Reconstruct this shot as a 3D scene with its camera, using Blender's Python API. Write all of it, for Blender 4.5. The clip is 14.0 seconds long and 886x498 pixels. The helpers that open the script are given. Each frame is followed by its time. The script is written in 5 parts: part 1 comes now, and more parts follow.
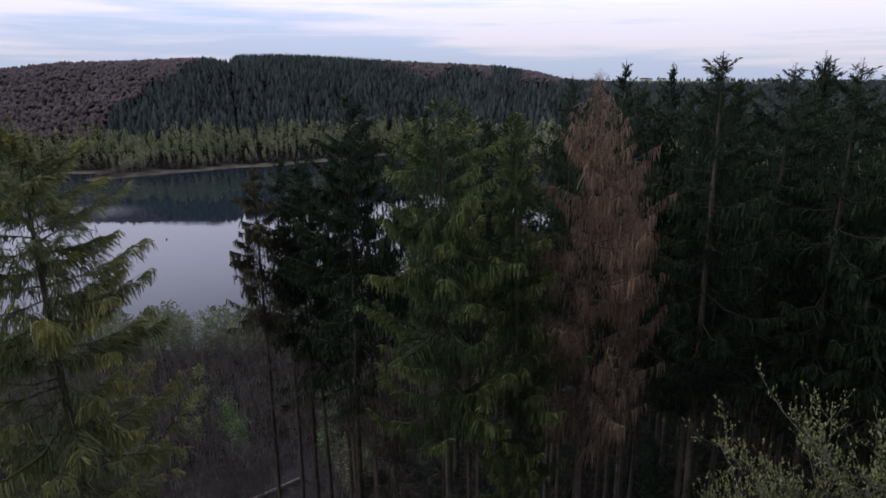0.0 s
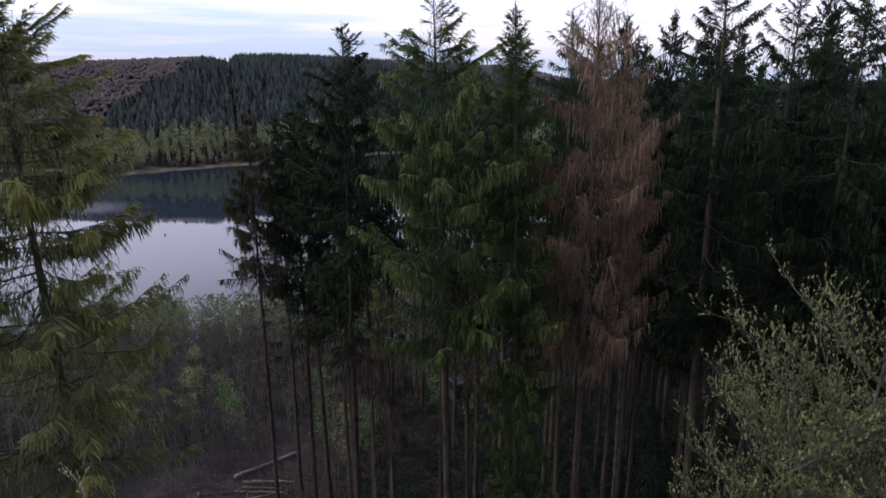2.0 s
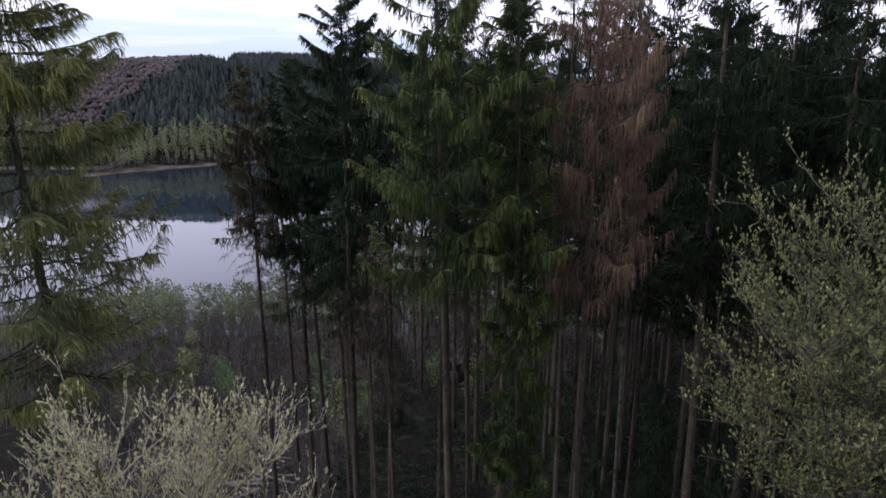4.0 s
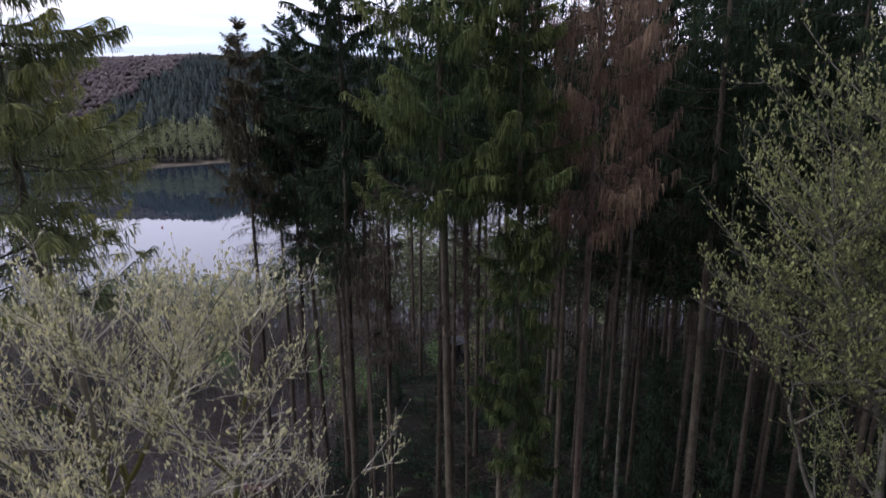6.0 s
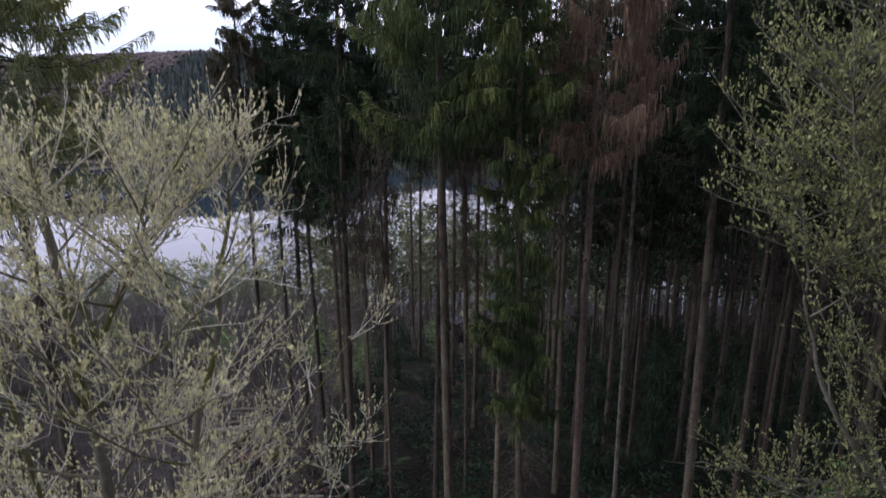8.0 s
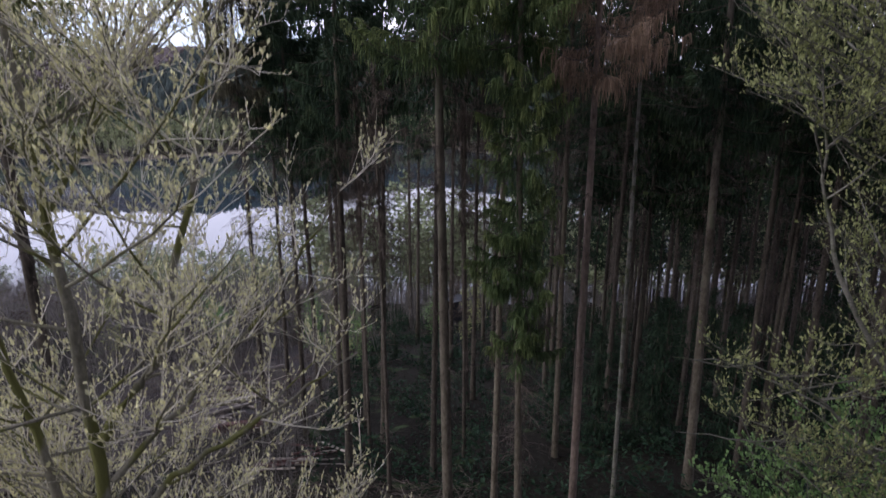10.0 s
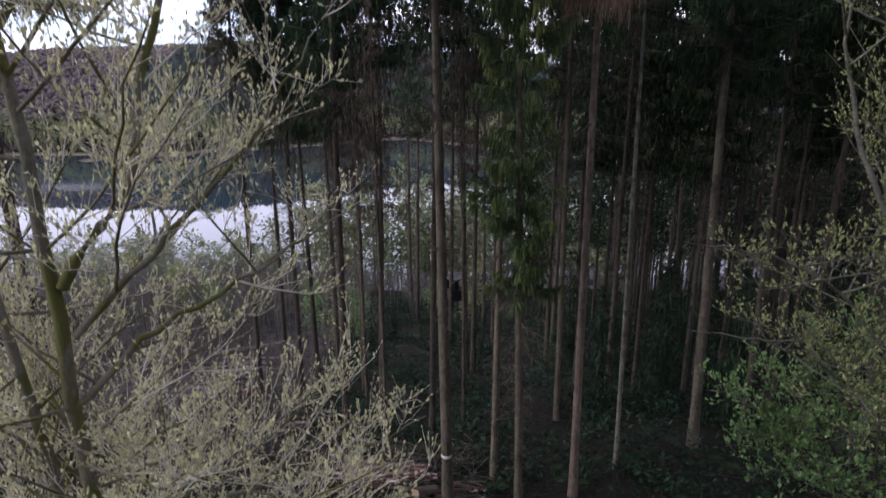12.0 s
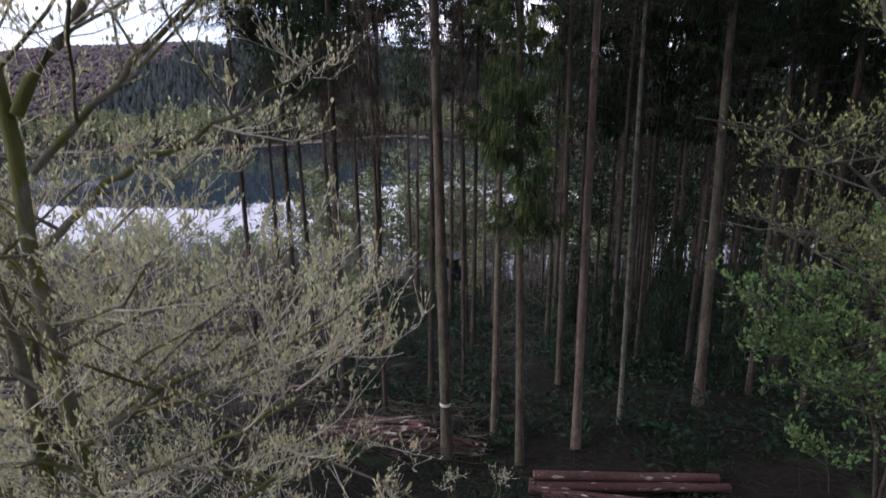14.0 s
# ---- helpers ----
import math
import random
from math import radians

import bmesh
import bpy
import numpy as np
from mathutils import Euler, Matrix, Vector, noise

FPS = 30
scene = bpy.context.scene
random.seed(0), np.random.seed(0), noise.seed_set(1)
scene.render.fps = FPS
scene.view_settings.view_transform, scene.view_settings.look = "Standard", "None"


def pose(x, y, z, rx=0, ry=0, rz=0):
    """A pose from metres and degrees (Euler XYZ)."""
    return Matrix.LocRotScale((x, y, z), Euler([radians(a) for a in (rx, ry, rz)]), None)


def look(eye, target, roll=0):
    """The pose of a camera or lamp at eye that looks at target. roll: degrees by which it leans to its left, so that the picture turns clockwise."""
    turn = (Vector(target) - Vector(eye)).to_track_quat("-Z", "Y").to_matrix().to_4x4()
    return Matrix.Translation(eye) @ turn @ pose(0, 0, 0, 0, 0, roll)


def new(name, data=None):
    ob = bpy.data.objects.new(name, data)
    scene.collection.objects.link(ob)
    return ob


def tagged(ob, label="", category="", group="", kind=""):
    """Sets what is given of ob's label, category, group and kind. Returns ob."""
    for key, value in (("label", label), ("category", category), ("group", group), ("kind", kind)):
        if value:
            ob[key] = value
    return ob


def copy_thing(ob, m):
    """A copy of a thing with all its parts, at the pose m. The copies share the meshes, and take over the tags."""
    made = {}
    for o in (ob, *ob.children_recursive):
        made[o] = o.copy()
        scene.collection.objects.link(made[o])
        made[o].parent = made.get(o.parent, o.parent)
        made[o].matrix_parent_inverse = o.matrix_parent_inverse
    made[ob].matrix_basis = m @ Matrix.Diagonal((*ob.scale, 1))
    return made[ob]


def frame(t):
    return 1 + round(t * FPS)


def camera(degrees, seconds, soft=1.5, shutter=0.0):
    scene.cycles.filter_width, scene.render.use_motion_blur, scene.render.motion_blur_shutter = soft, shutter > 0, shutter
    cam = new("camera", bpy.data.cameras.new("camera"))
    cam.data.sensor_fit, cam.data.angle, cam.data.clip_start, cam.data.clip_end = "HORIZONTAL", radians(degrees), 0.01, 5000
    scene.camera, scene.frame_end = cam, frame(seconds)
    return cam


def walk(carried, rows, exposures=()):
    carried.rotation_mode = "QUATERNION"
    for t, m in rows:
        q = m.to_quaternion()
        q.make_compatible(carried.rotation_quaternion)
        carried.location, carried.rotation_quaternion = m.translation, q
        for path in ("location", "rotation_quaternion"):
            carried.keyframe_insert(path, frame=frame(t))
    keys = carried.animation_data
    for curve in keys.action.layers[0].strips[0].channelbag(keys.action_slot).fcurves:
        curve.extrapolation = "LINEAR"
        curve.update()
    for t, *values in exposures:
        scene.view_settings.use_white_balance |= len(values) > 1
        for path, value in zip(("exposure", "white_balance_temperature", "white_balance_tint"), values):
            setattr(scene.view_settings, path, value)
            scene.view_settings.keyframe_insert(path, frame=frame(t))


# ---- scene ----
# ---- camera: a drone that sinks straight down in front of the spruces ----
cam = camera(73.0, 14.0, soft=1.6, shutter=0.5)
# seconds, x, y, z, pitch up, roll, yaw
PATH = [
    (0.0, -0.22, -0.04, 31.79, -15.70, -0.24, 0.08),
    (0.5, -0.19, -0.07, 30.93, -15.67, -0.21, 0.06),
    (1.0, -0.16, -0.11, 30.12, -15.65, -0.20, 0.05),
    (1.5, -0.13, -0.15, 29.34, -15.62, -0.19, 0.05),
    (2.0, -0.12, -0.18, 28.61, -15.59, -0.18, 0.04),
    (2.5, -0.13, -0.21, 27.93, -15.57, -0.15, 0.02),
    (3.0, -0.15, -0.21, 27.27, -15.55, -0.12, -0.02),
    (4.2, -0.16, -0.17, 25.78, -15.54, -0.14, -0.05),
    (5.5, -0.16, -0.12, 24.19, -15.54, -0.17, -0.08),
    (6.0, -0.17, -0.12, 23.57, -15.52, -0.17, -0.12),
    (6.5, -0.17, -0.12, 22.94, -15.50, -0.14, -0.14),
    (7.0, -0.14, -0.11, 22.32, -15.50, -0.13, -0.12),
    (7.5, -0.10, -0.09, 21.71, -15.53, -0.12, -0.08),
    (8.0, -0.07, -0.08, 21.13, -15.62, -0.07, -0.06),
    (9.2, -0.04, -0.06, 19.68, -15.72, 0.02, -0.12),
    (10.5, -0.01, -0.03, 18.15, -15.82, 0.05, -0.17),
    (11.0, 0.04, 0.01, 17.55, -15.86, 0.0, -0.13),
    (11.5, 0.07, 0.06, 16.95, -15.90, -0.06, -0.12),
    (12.0, 0.09, 0.09, 16.37, -15.94, -0.13, -0.11),
    (12.5, 0.10, 0.13, 15.81, -15.99, -0.22, -0.11),
    (13.0, 0.12, 0.17, 15.24, -16.05, -0.28, -0.11),
    (13.5, 0.14, 0.19, 14.67, -16.07, -0.30, -0.10),
    (14.0, 0.18, 0.21, 14.11, -16.07, -0.31, -0.08),
]
walk(cam, [(t, pose(x, y, z, 90 + tilt, -roll, yaw)) for t, x, y, z, tilt, roll, yaw in PATH],
     exposures=[(0.0, -0.05), (1.5, 0.15), (3.0, 0.35), (5.5, 0.57), (8.0, 0.74), (11.0, 0.94), (14.0, 0.98)])

# ---- world: a pale overcast evening sky with thin blue bands ----
world = bpy.data.worlds.new("world")
scene.world = world
world.use_nodes = True
wn, wl = world.node_tree.nodes, world.node_tree.links
wn.clear()
sky = wn.new("ShaderNodeTexSky")
sky.sky_type, sky.sun_disc = "NISHITA", False
sky.sun_elevation, sky.sun_rotation = radians(31), radians(250)
sky.air_density, sky.dust_density = 1.0, 1.5
skygain = wn.new("ShaderNodeVectorMath")
skygain.operation = "SCALE"
skygain.inputs["Scale"].default_value = 0.10
wl.new(sky.outputs["Color"], skygain.inputs[0])
way = wn.new("ShaderNodeTexCoord")
stretch = wn.new("ShaderNodeMapping")
stretch.inputs["Scale"].default_value = (1.1, 1.1, 16.0)
stretch.inputs["Location"].default_value = (0.3, 0.1, 0.4)
wl.new(way.outputs["Generated"], stretch.inputs["Vector"])
bands = wn.new("ShaderNodeTexNoise")
bands.inputs["Scale"].default_value, bands.inputs["Detail"].default_value = 2.2, 5.0
bands.inputs["Roughness"].default_value = 0.5
wl.new(stretch.outputs["Vector"], bands.inputs["Vector"])
height = wn.new("ShaderNodeSeparateXYZ")
wl.new(way.outputs["Generated"], height.inputs["Vector"])
lift = wn.new("ShaderNodeMapRange")
lift.inputs["From Min"].default_value, lift.inputs["From Max"].default_value = -0.02, 0.16
lift.inputs["To Min"].default_value, lift.inputs["To Max"].default_value = -0.22, 0.22
wl.new(height.outputs["Z"], lift.inputs["Value"])
both = wn.new("ShaderNodeMath")
both.operation = "ADD"
wl.new(bands.outputs["Fac"], both.inputs[0])
wl.new(lift.outputs["Result"], both.inputs[1])
cover = wn.new("ShaderNodeValToRGB")
cover.color_ramp.elements[0].position, cover.color_ramp.elements[0].color = 0.38, (0.58, 0.66, 0.90, 1)
cover.color_ramp.elements[1].position, cover.color_ramp.elements[1].color = 0.54, (0.90, 0.84, 0.98, 1)
wl.new(both.outputs[0], cover.inputs["Fac"])
blend = wn.new("ShaderNodeMix")
blend.data_type = "RGBA"
blend.inputs["Factor"].default_value = 0.85
wl.new(skygain.outputs[0], blend.inputs["A"])
wl.new(cover.outputs["Color"], blend.inputs["B"])
# unseen upper sky is brightened for the lake's mirror, zenith dimmed to darken woods
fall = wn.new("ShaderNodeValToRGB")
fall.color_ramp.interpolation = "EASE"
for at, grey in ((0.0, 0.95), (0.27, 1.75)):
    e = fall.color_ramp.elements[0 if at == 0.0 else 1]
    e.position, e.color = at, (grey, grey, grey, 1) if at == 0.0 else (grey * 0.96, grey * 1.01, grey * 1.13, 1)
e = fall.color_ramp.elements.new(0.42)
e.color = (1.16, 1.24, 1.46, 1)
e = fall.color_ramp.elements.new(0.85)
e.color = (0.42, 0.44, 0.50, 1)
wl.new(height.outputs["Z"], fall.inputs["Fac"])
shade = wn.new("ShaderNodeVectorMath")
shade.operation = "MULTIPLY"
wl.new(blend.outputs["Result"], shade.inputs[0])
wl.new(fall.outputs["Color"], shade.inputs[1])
back = wn.new("ShaderNodeBackground")
back.inputs["Strength"].default_value = 1.0
# the afterglow is taken to lie ahead: unseen sky behind dimmed, darkening the wood
glow = wn.new("ShaderNodeMapRange")
glow.interpolation_type = "SMOOTHSTEP"
glow.inputs["From Min"].default_value, glow.inputs["From Max"].default_value = -0.9, 0.75
glow.inputs["To Min"].default_value, glow.inputs["To Max"].default_value = 0.38, 1.0
wl.new(height.outputs["Y"], glow.inputs["Value"])
dim = wn.new("ShaderNodeVectorMath")
dim.operation = "SCALE"
wl.new(shade.outputs[0], dim.inputs[0])
wl.new(glow.outputs["Result"], dim.inputs["Scale"])
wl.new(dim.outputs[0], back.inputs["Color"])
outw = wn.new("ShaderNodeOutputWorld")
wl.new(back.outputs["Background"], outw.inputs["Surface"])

sun = new("sun", bpy.data.lights.new("sun", "SUN"))
sun.data.energy, sun.data.angle, sun.data.color = 0.85, radians(30), (1.0, 0.96, 0.92)
sun.matrix_world = look((-60, -22, 38), (0, 0, 0))


# ---- materials ----
def surface(name, dark, light, scale=1.0, fine=20.0, rough=0.8, bump=0.3, island=0.0, each=0.0, through_light=0.0,
            stretched=(1, 1, 1), spot=None, spot_size=2.0, spot_from=0.6, gloss=0.3, tips=None):
    """A two-scale noise material. island, each: how far single pieces and objects differ in brightness."""
    m = bpy.data.materials.new(name)
    m.use_nodes = True
    n, l = m.node_tree.nodes, m.node_tree.links
    bsdf = n["Principled BSDF"]
    bsdf.inputs["Roughness"].default_value = rough
    bsdf.inputs["Specular IOR Level"].default_value = gloss
    co = n.new("ShaderNodeTexCoord")
    mp = n.new("ShaderNodeMapping")
    mp.inputs["Scale"].default_value = stretched
    l.new(co.outputs["Object"], mp.inputs["Vector"])
    a = n.new("ShaderNodeTexNoise")
    a.inputs["Scale"].default_value, a.inputs["Detail"].default_value = scale, 3.0
    b = n.new("ShaderNodeTexNoise")
    b.inputs["Scale"].default_value, b.inputs["Detail"].default_value = fine, 4.0
    for t in (a, b):
        l.new(mp.outputs["Vector"], t.inputs["Vector"])
    mixf = n.new("ShaderNodeMix")
    mixf.inputs["Factor"].default_value = 0.5
    l.new(a.outputs["Fac"], mixf.inputs["A"])
    l.new(b.outputs["Fac"], mixf.inputs["B"])
    ramp = n.new("ShaderNodeValToRGB")
    ramp.color_ramp.elements[0].position, ramp.color_ramp.elements[0].color = 0.34, (*dark, 1)
    ramp.color_ramp.elements[1].position, ramp.color_ramp.elements[1].color = 0.66, (*light, 1)
    l.new(mixf.outputs["Result"], ramp.inputs["Fac"])
    colour = ramp.outputs["Color"]
    if spot:
        c = n.new("ShaderNodeTexNoise")
        c.inputs["Scale"].default_value, c.inputs["Detail"].default_value = spot_size, 4.0
        l.new(mp.outputs["Vector"], c.inputs["Vector"])
        cr = n.new("ShaderNodeValToRGB")
        cr.color_ramp.elements[0].position, cr.color_ramp.elements[1].position = spot_from, spot_from + 0.08
        l.new(c.outputs["Fac"], cr.inputs["Fac"])
        sm = n.new("ShaderNodeMix")
        sm.data_type = "RGBA"
        l.new(cr.outputs["Color"], sm.inputs["Factor"])
        l.new(colour, sm.inputs["A"])
        sm.inputs["B"].default_value = (*spot, 1)
        colour = sm.outputs["Result"]
    if tips:
        # the young growth at the ends of the boughs, also carrying light on them
        at = n.new("ShaderNodeAttribute")
        at.attribute_name = "growth"
        tm = n.new("ShaderNodeMix")
        tm.data_type = "RGBA"
        l.new(at.outputs["Fac"], tm.inputs["Factor"])
        l.new(colour, tm.inputs["A"])
        tm.inputs["B"].default_value = (*tips, 1)
        colour = tm.outputs["Result"]
    for amount, kind, socket in ((island, "ShaderNodeNewGeometry", "Random Per Island"), (each, "ShaderNodeObjectInfo", "Random")):
        if amount:
            g = n.new(kind)
            r = n.new("ShaderNodeMapRange")
            r.inputs["To Min"].default_value, r.inputs["To Max"].default_value = 1 - amount, 1 + amount
            l.new(g.outputs[socket], r.inputs["Value"])
            hsv = n.new("ShaderNodeHueSaturation")
            l.new(r.outputs["Result"], hsv.inputs["Value"])
            l.new(colour, hsv.inputs["Color"])
            colour = hsv.outputs["Color"]
    l.new(colour, bsdf.inputs["Base Color"])
    if bump:
        bp = n.new("ShaderNodeBump")
        bp.inputs["Strength"].default_value, bp.inputs["Distance"].default_value = bump, 0.03
        l.new(b.outputs["Fac"], bp.inputs["Height"])
        l.new(bp.outputs["Normal"], bsdf.inputs["Normal"])
    if through_light:
        tr = n.new("ShaderNodeBsdfTranslucent")
        l.new(colour, tr.inputs["Color"])
        ms = n.new("ShaderNodeMixShader")
        ms.inputs["Fac"].default_value = through_light
        l.new(bsdf.outputs["BSDF"], ms.inputs[1])
        l.new(tr.outputs["BSDF"], ms.inputs[2])
        l.new(ms.outputs["Shader"], n["Material Output"].inputs["Surface"])
    return m


NEEDLE = surface("spruce_needles", (0.017, 0.033, 0.022), (0.052, 0.083, 0.049), 0.5, 4, 0.65, 0, island=0.4, each=0.18, through_light=0.24, spot=(0.075, 0.098, 0.050), spot_size=0.9, spot_from=0.6, tips=(0.240, 0.288, 0.106), gloss=0.1)
# lighter copy of spruce_needles: brightness of the lit front trees put into colour
NEEDLE_LIT = surface("lit_spruce_needles", (0.034, 0.064, 0.029), (0.100, 0.150, 0.064), 0.5, 4, 0.65, 0, island=0.4, through_light=0.24, tips=(0.285, 0.330, 0.120), gloss=0.15)
# olive hue, raised further so the colour carries this open-standing tree's light
NEEDLE_OLIVE_LIT = surface("lit_olive_needles", (0.092, 0.120, 0.060), (0.225, 0.262, 0.120), 0.5, 4, 0.65, 0, island=0.4, through_light=0.24, spot=(0.10, 0.115, 0.05), spot_size=0.9, spot_from=0.6, tips=(0.370, 0.370, 0.125))
NEEDLE_THIN = surface("grey_brown_needles", (0.060, 0.057, 0.040), (0.145, 0.132, 0.092), 0.5, 4, 0.7, 0, island=0.4, through_light=0.2, tips=(0.16, 0.165, 0.095), gloss=0.1)
NEEDLE_DEAD = surface("dead_needles", (0.185, 0.122, 0.084), (0.38, 0.270, 0.195), 0.6, 6, 0.8, 0, island=0.4, through_light=0.1)
BARK = surface("spruce_bark", (0.032, 0.028, 0.024), (0.132, 0.113, 0.094), 1.5, 13, 0.9, 0.6, each=0.25, stretched=(1, 1, 0.35), spot=(0.11, 0.112, 0.078), spot_size=1.2, spot_from=0.6, gloss=0.1)
# lighter copy of spruce_bark: the edge stems' extra light is in its colour
BARK_LIT = surface("lit_spruce_bark", (0.055, 0.047, 0.037), (0.198, 0.170, 0.134), 1.5, 13, 0.9, 0.6, each=0.15, stretched=(1, 1, 0.35), spot=(0.15, 0.148, 0.105), spot_size=1.2, spot_from=0.58, gloss=0.1)
BARK_RED = surface("reddish_bark", (0.088, 0.066, 0.055), (0.26, 0.198, 0.163), 1.5, 13, 0.9, 0.6, each=0.2, stretched=(1, 1, 0.35), spot=(0.22, 0.18, 0.15), spot_size=2.0)
DEADWOOD = surface("dead_twigs", (0.07, 0.056, 0.048), (0.17, 0.14, 0.12), 2, 30, 0.9, 0, island=0.3)
DRY_BOUGH = surface("dry_boughs", (0.055, 0.045, 0.039), (0.15, 0.124, 0.108), 2, 30, 0.9, 0, island=0.35, gloss=0.1)
# darker copy of dead_twigs, with the stand's shade put into its colour
SHADEWOOD = surface("shaded_brash", (0.018, 0.016, 0.014), (0.055, 0.047, 0.041), 2, 30, 0.9, 0, island=0.35, gloss=0.1)
GREYBARK = surface("mossy_grey_bark", (0.11, 0.104, 0.078), (0.26, 0.243, 0.195), 2, 26, 0.9, 0.7, stretched=(1, 1, 0.5), spot=(0.130, 0.132, 0.045), spot_size=1.6, spot_from=0.47)
PALEBARK = surface("blotched_pale_bark", (0.08, 0.077, 0.064), (0.24, 0.23, 0.20), 3, 20, 0.85, 0.5, spot=(0.09, 0.10, 0.06), spot_size=2.4, spot_from=0.54)
TWIG = surface("budding_twigs", (0.46, 0.43, 0.365), (0.80, 0.75, 0.66), 1.2, 10, 0.8, 0, island=0.45)
TWIG_GREY = surface("grey_twigs", (0.075, 0.072, 0.060), (0.18, 0.172, 0.145), 1.2, 10, 0.8, 0, island=0.35)
BUD = surface("opening_buds", (0.53, 0.51, 0.295), (0.86, 0.83, 0.51), 0.8, 9, 0.6, 0, island=0.4, through_light=0.4)
YOUNG_LEAF = surface("young_leaves", (0.175, 0.205, 0.085), (0.42, 0.445, 0.20), 0.8, 9, 0.55, 0, island=0.4, through_light=0.3)
BUSH_LEAF = surface("bush_leaves", (0.095, 0.185, 0.066), (0.262, 0.400, 0.155), 0.8, 9, 0.5, 0, island=0.4, through_light=0.3)
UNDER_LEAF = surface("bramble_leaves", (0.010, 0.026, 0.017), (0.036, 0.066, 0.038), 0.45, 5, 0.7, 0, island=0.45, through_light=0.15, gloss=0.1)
BRUSH = surface("bare_brush", (0.106, 0.097, 0.095), (0.236, 0.217, 0.208), 0.11, 1.2, 0.9, 0, island=0.22, gloss=0.1)
ALDER = surface("alder_leaves", (0.175, 0.21, 0.12), (0.33, 0.375, 0.22), 0.2, 3, 0.7, 0, island=0.4, each=0.2, through_light=0.2)
# distance haze is put into this colour: lighter and bluer than near needles
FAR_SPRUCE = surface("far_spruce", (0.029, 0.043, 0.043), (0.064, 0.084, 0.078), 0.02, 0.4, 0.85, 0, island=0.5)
FAR_BIRCH = surface("far_birch_leaves", (0.20, 0.235, 0.125), (0.40, 0.43, 0.25), 0.03, 0.5, 0.85, 0, island=0.35)
FAR_BIRCH_STEM = surface("far_birch_stems", (0.22, 0.20, 0.16), (0.42, 0.39, 0.33), 0.5, 4, 0.85, 0, island=0.3)
FAR_BROWN = surface("far_bare_woods", (0.112, 0.091, 0.093), (0.195, 0.160, 0.162), 0.02, 0.5, 0.9, 0, island=0.08)
CUT = surface("cut_wood", (0.34, 0.26, 0.17), (0.55, 0.44, 0.31), 6, 40, 0.8, 0.2)
BARE_LOG = surface("weathered_logs", (0.20, 0.175, 0.15), (0.44, 0.40, 0.355), 2, 18, 0.85, 0.4, each=0.25, stretched=(0.3, 1, 1))
LOG_RED = surface("log_bark", (0.072, 0.036, 0.035), (0.165, 0.086, 0.082), 2, 20, 0.85, 0.6, each=0.25, stretched=(0.4, 1, 1), spot=(0.62, 0.55, 0.49), spot_size=4.8, spot_from=0.62)
OLD_CUT = surface("weathered_cut_wood", (0.10, 0.062, 0.052), (0.20, 0.132, 0.108), 6, 40, 0.85, 0.2)
PAINT = surface("white_tree_mark", (0.55, 0.55, 0.53), (0.78, 0.77, 0.74), 8, 40, 0.7, 0.1)
HIDE_WOOD = surface("dark_stained_timber", (0.018, 0.022, 0.028), (0.045, 0.05, 0.058), 3, 20, 0.8, 0.3)
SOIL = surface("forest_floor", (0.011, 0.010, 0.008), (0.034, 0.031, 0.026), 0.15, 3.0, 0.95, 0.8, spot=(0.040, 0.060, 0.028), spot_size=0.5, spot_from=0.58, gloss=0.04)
HOUSE_WALL = surface("white_plaster", (0.70, 0.69, 0.66), (0.82, 0.81, 0.78), 0.2, 2, 0.8, 0)
HOUSE_ROOF = surface("dark_roof", (0.07, 0.06, 0.06), (0.13, 0.11, 0.10), 0.3, 3, 0.8, 0)
BUOY_RED = surface("red_plastic", (0.45, 0.06, 0.04), (0.55, 0.09, 0.06), 2, 10, 0.4, 0)


def ground_material():
    """Forest litter near by, the pale gravel strip along the far shore, meadows on the far plateau."""
    m = SOIL
    n, l = m.node_tree.nodes, m.node_tree.links
    bsdf = n["Principled BSDF"]
    under = bsdf.inputs["Base Color"].links[0].from_socket
    zone = n.new("ShaderNodeAttribute")
    zone.attribute_name = "zone"
    part_of = n.new("ShaderNodeSeparateColor")
    l.new(zone.outputs["Color"], part_of.inputs["Color"])
    grain = n.new("ShaderNodeTexNoise")
    grain.inputs["Scale"].default_value, grain.inputs["Detail"].default_value = 0.09, 6.0
    co = n.new("ShaderNodeTexCoord")
    l.new(co.outputs["Object"], grain.inputs["Vector"])
    for channel, dark, light in (("Red", (0.13, 0.11, 0.085), (0.25, 0.22, 0.17)), ("Green", (0.12, 0.17, 0.06), (0.24, 0.30, 0.13)), ("Blue", (0.050, 0.045, 0.047), (0.105, 0.096, 0.099))):
        ramp = n.new("ShaderNodeValToRGB")
        ramp.color_ramp.elements[0].position, ramp.color_ramp.elements[0].color = 0.38, (*dark, 1)
        ramp.color_ramp.elements[1].position, ramp.color_ramp.elements[1].color = 0.62, (*light, 1)
        l.new(grain.outputs["Fac"], ramp.inputs["Fac"])
        mx = n.new("ShaderNodeMix")
        mx.data_type = "RGBA"
        l.new(part_of.outputs[channel], mx.inputs["Factor"])
        l.new(under, mx.inputs["A"])
        l.new(ramp.outputs["Color"], mx.inputs["B"])
        under = mx.outputs["Result"]
    l.new(under, bsdf.inputs["Base Color"])


ground_material()


WATER_Z = -57.6


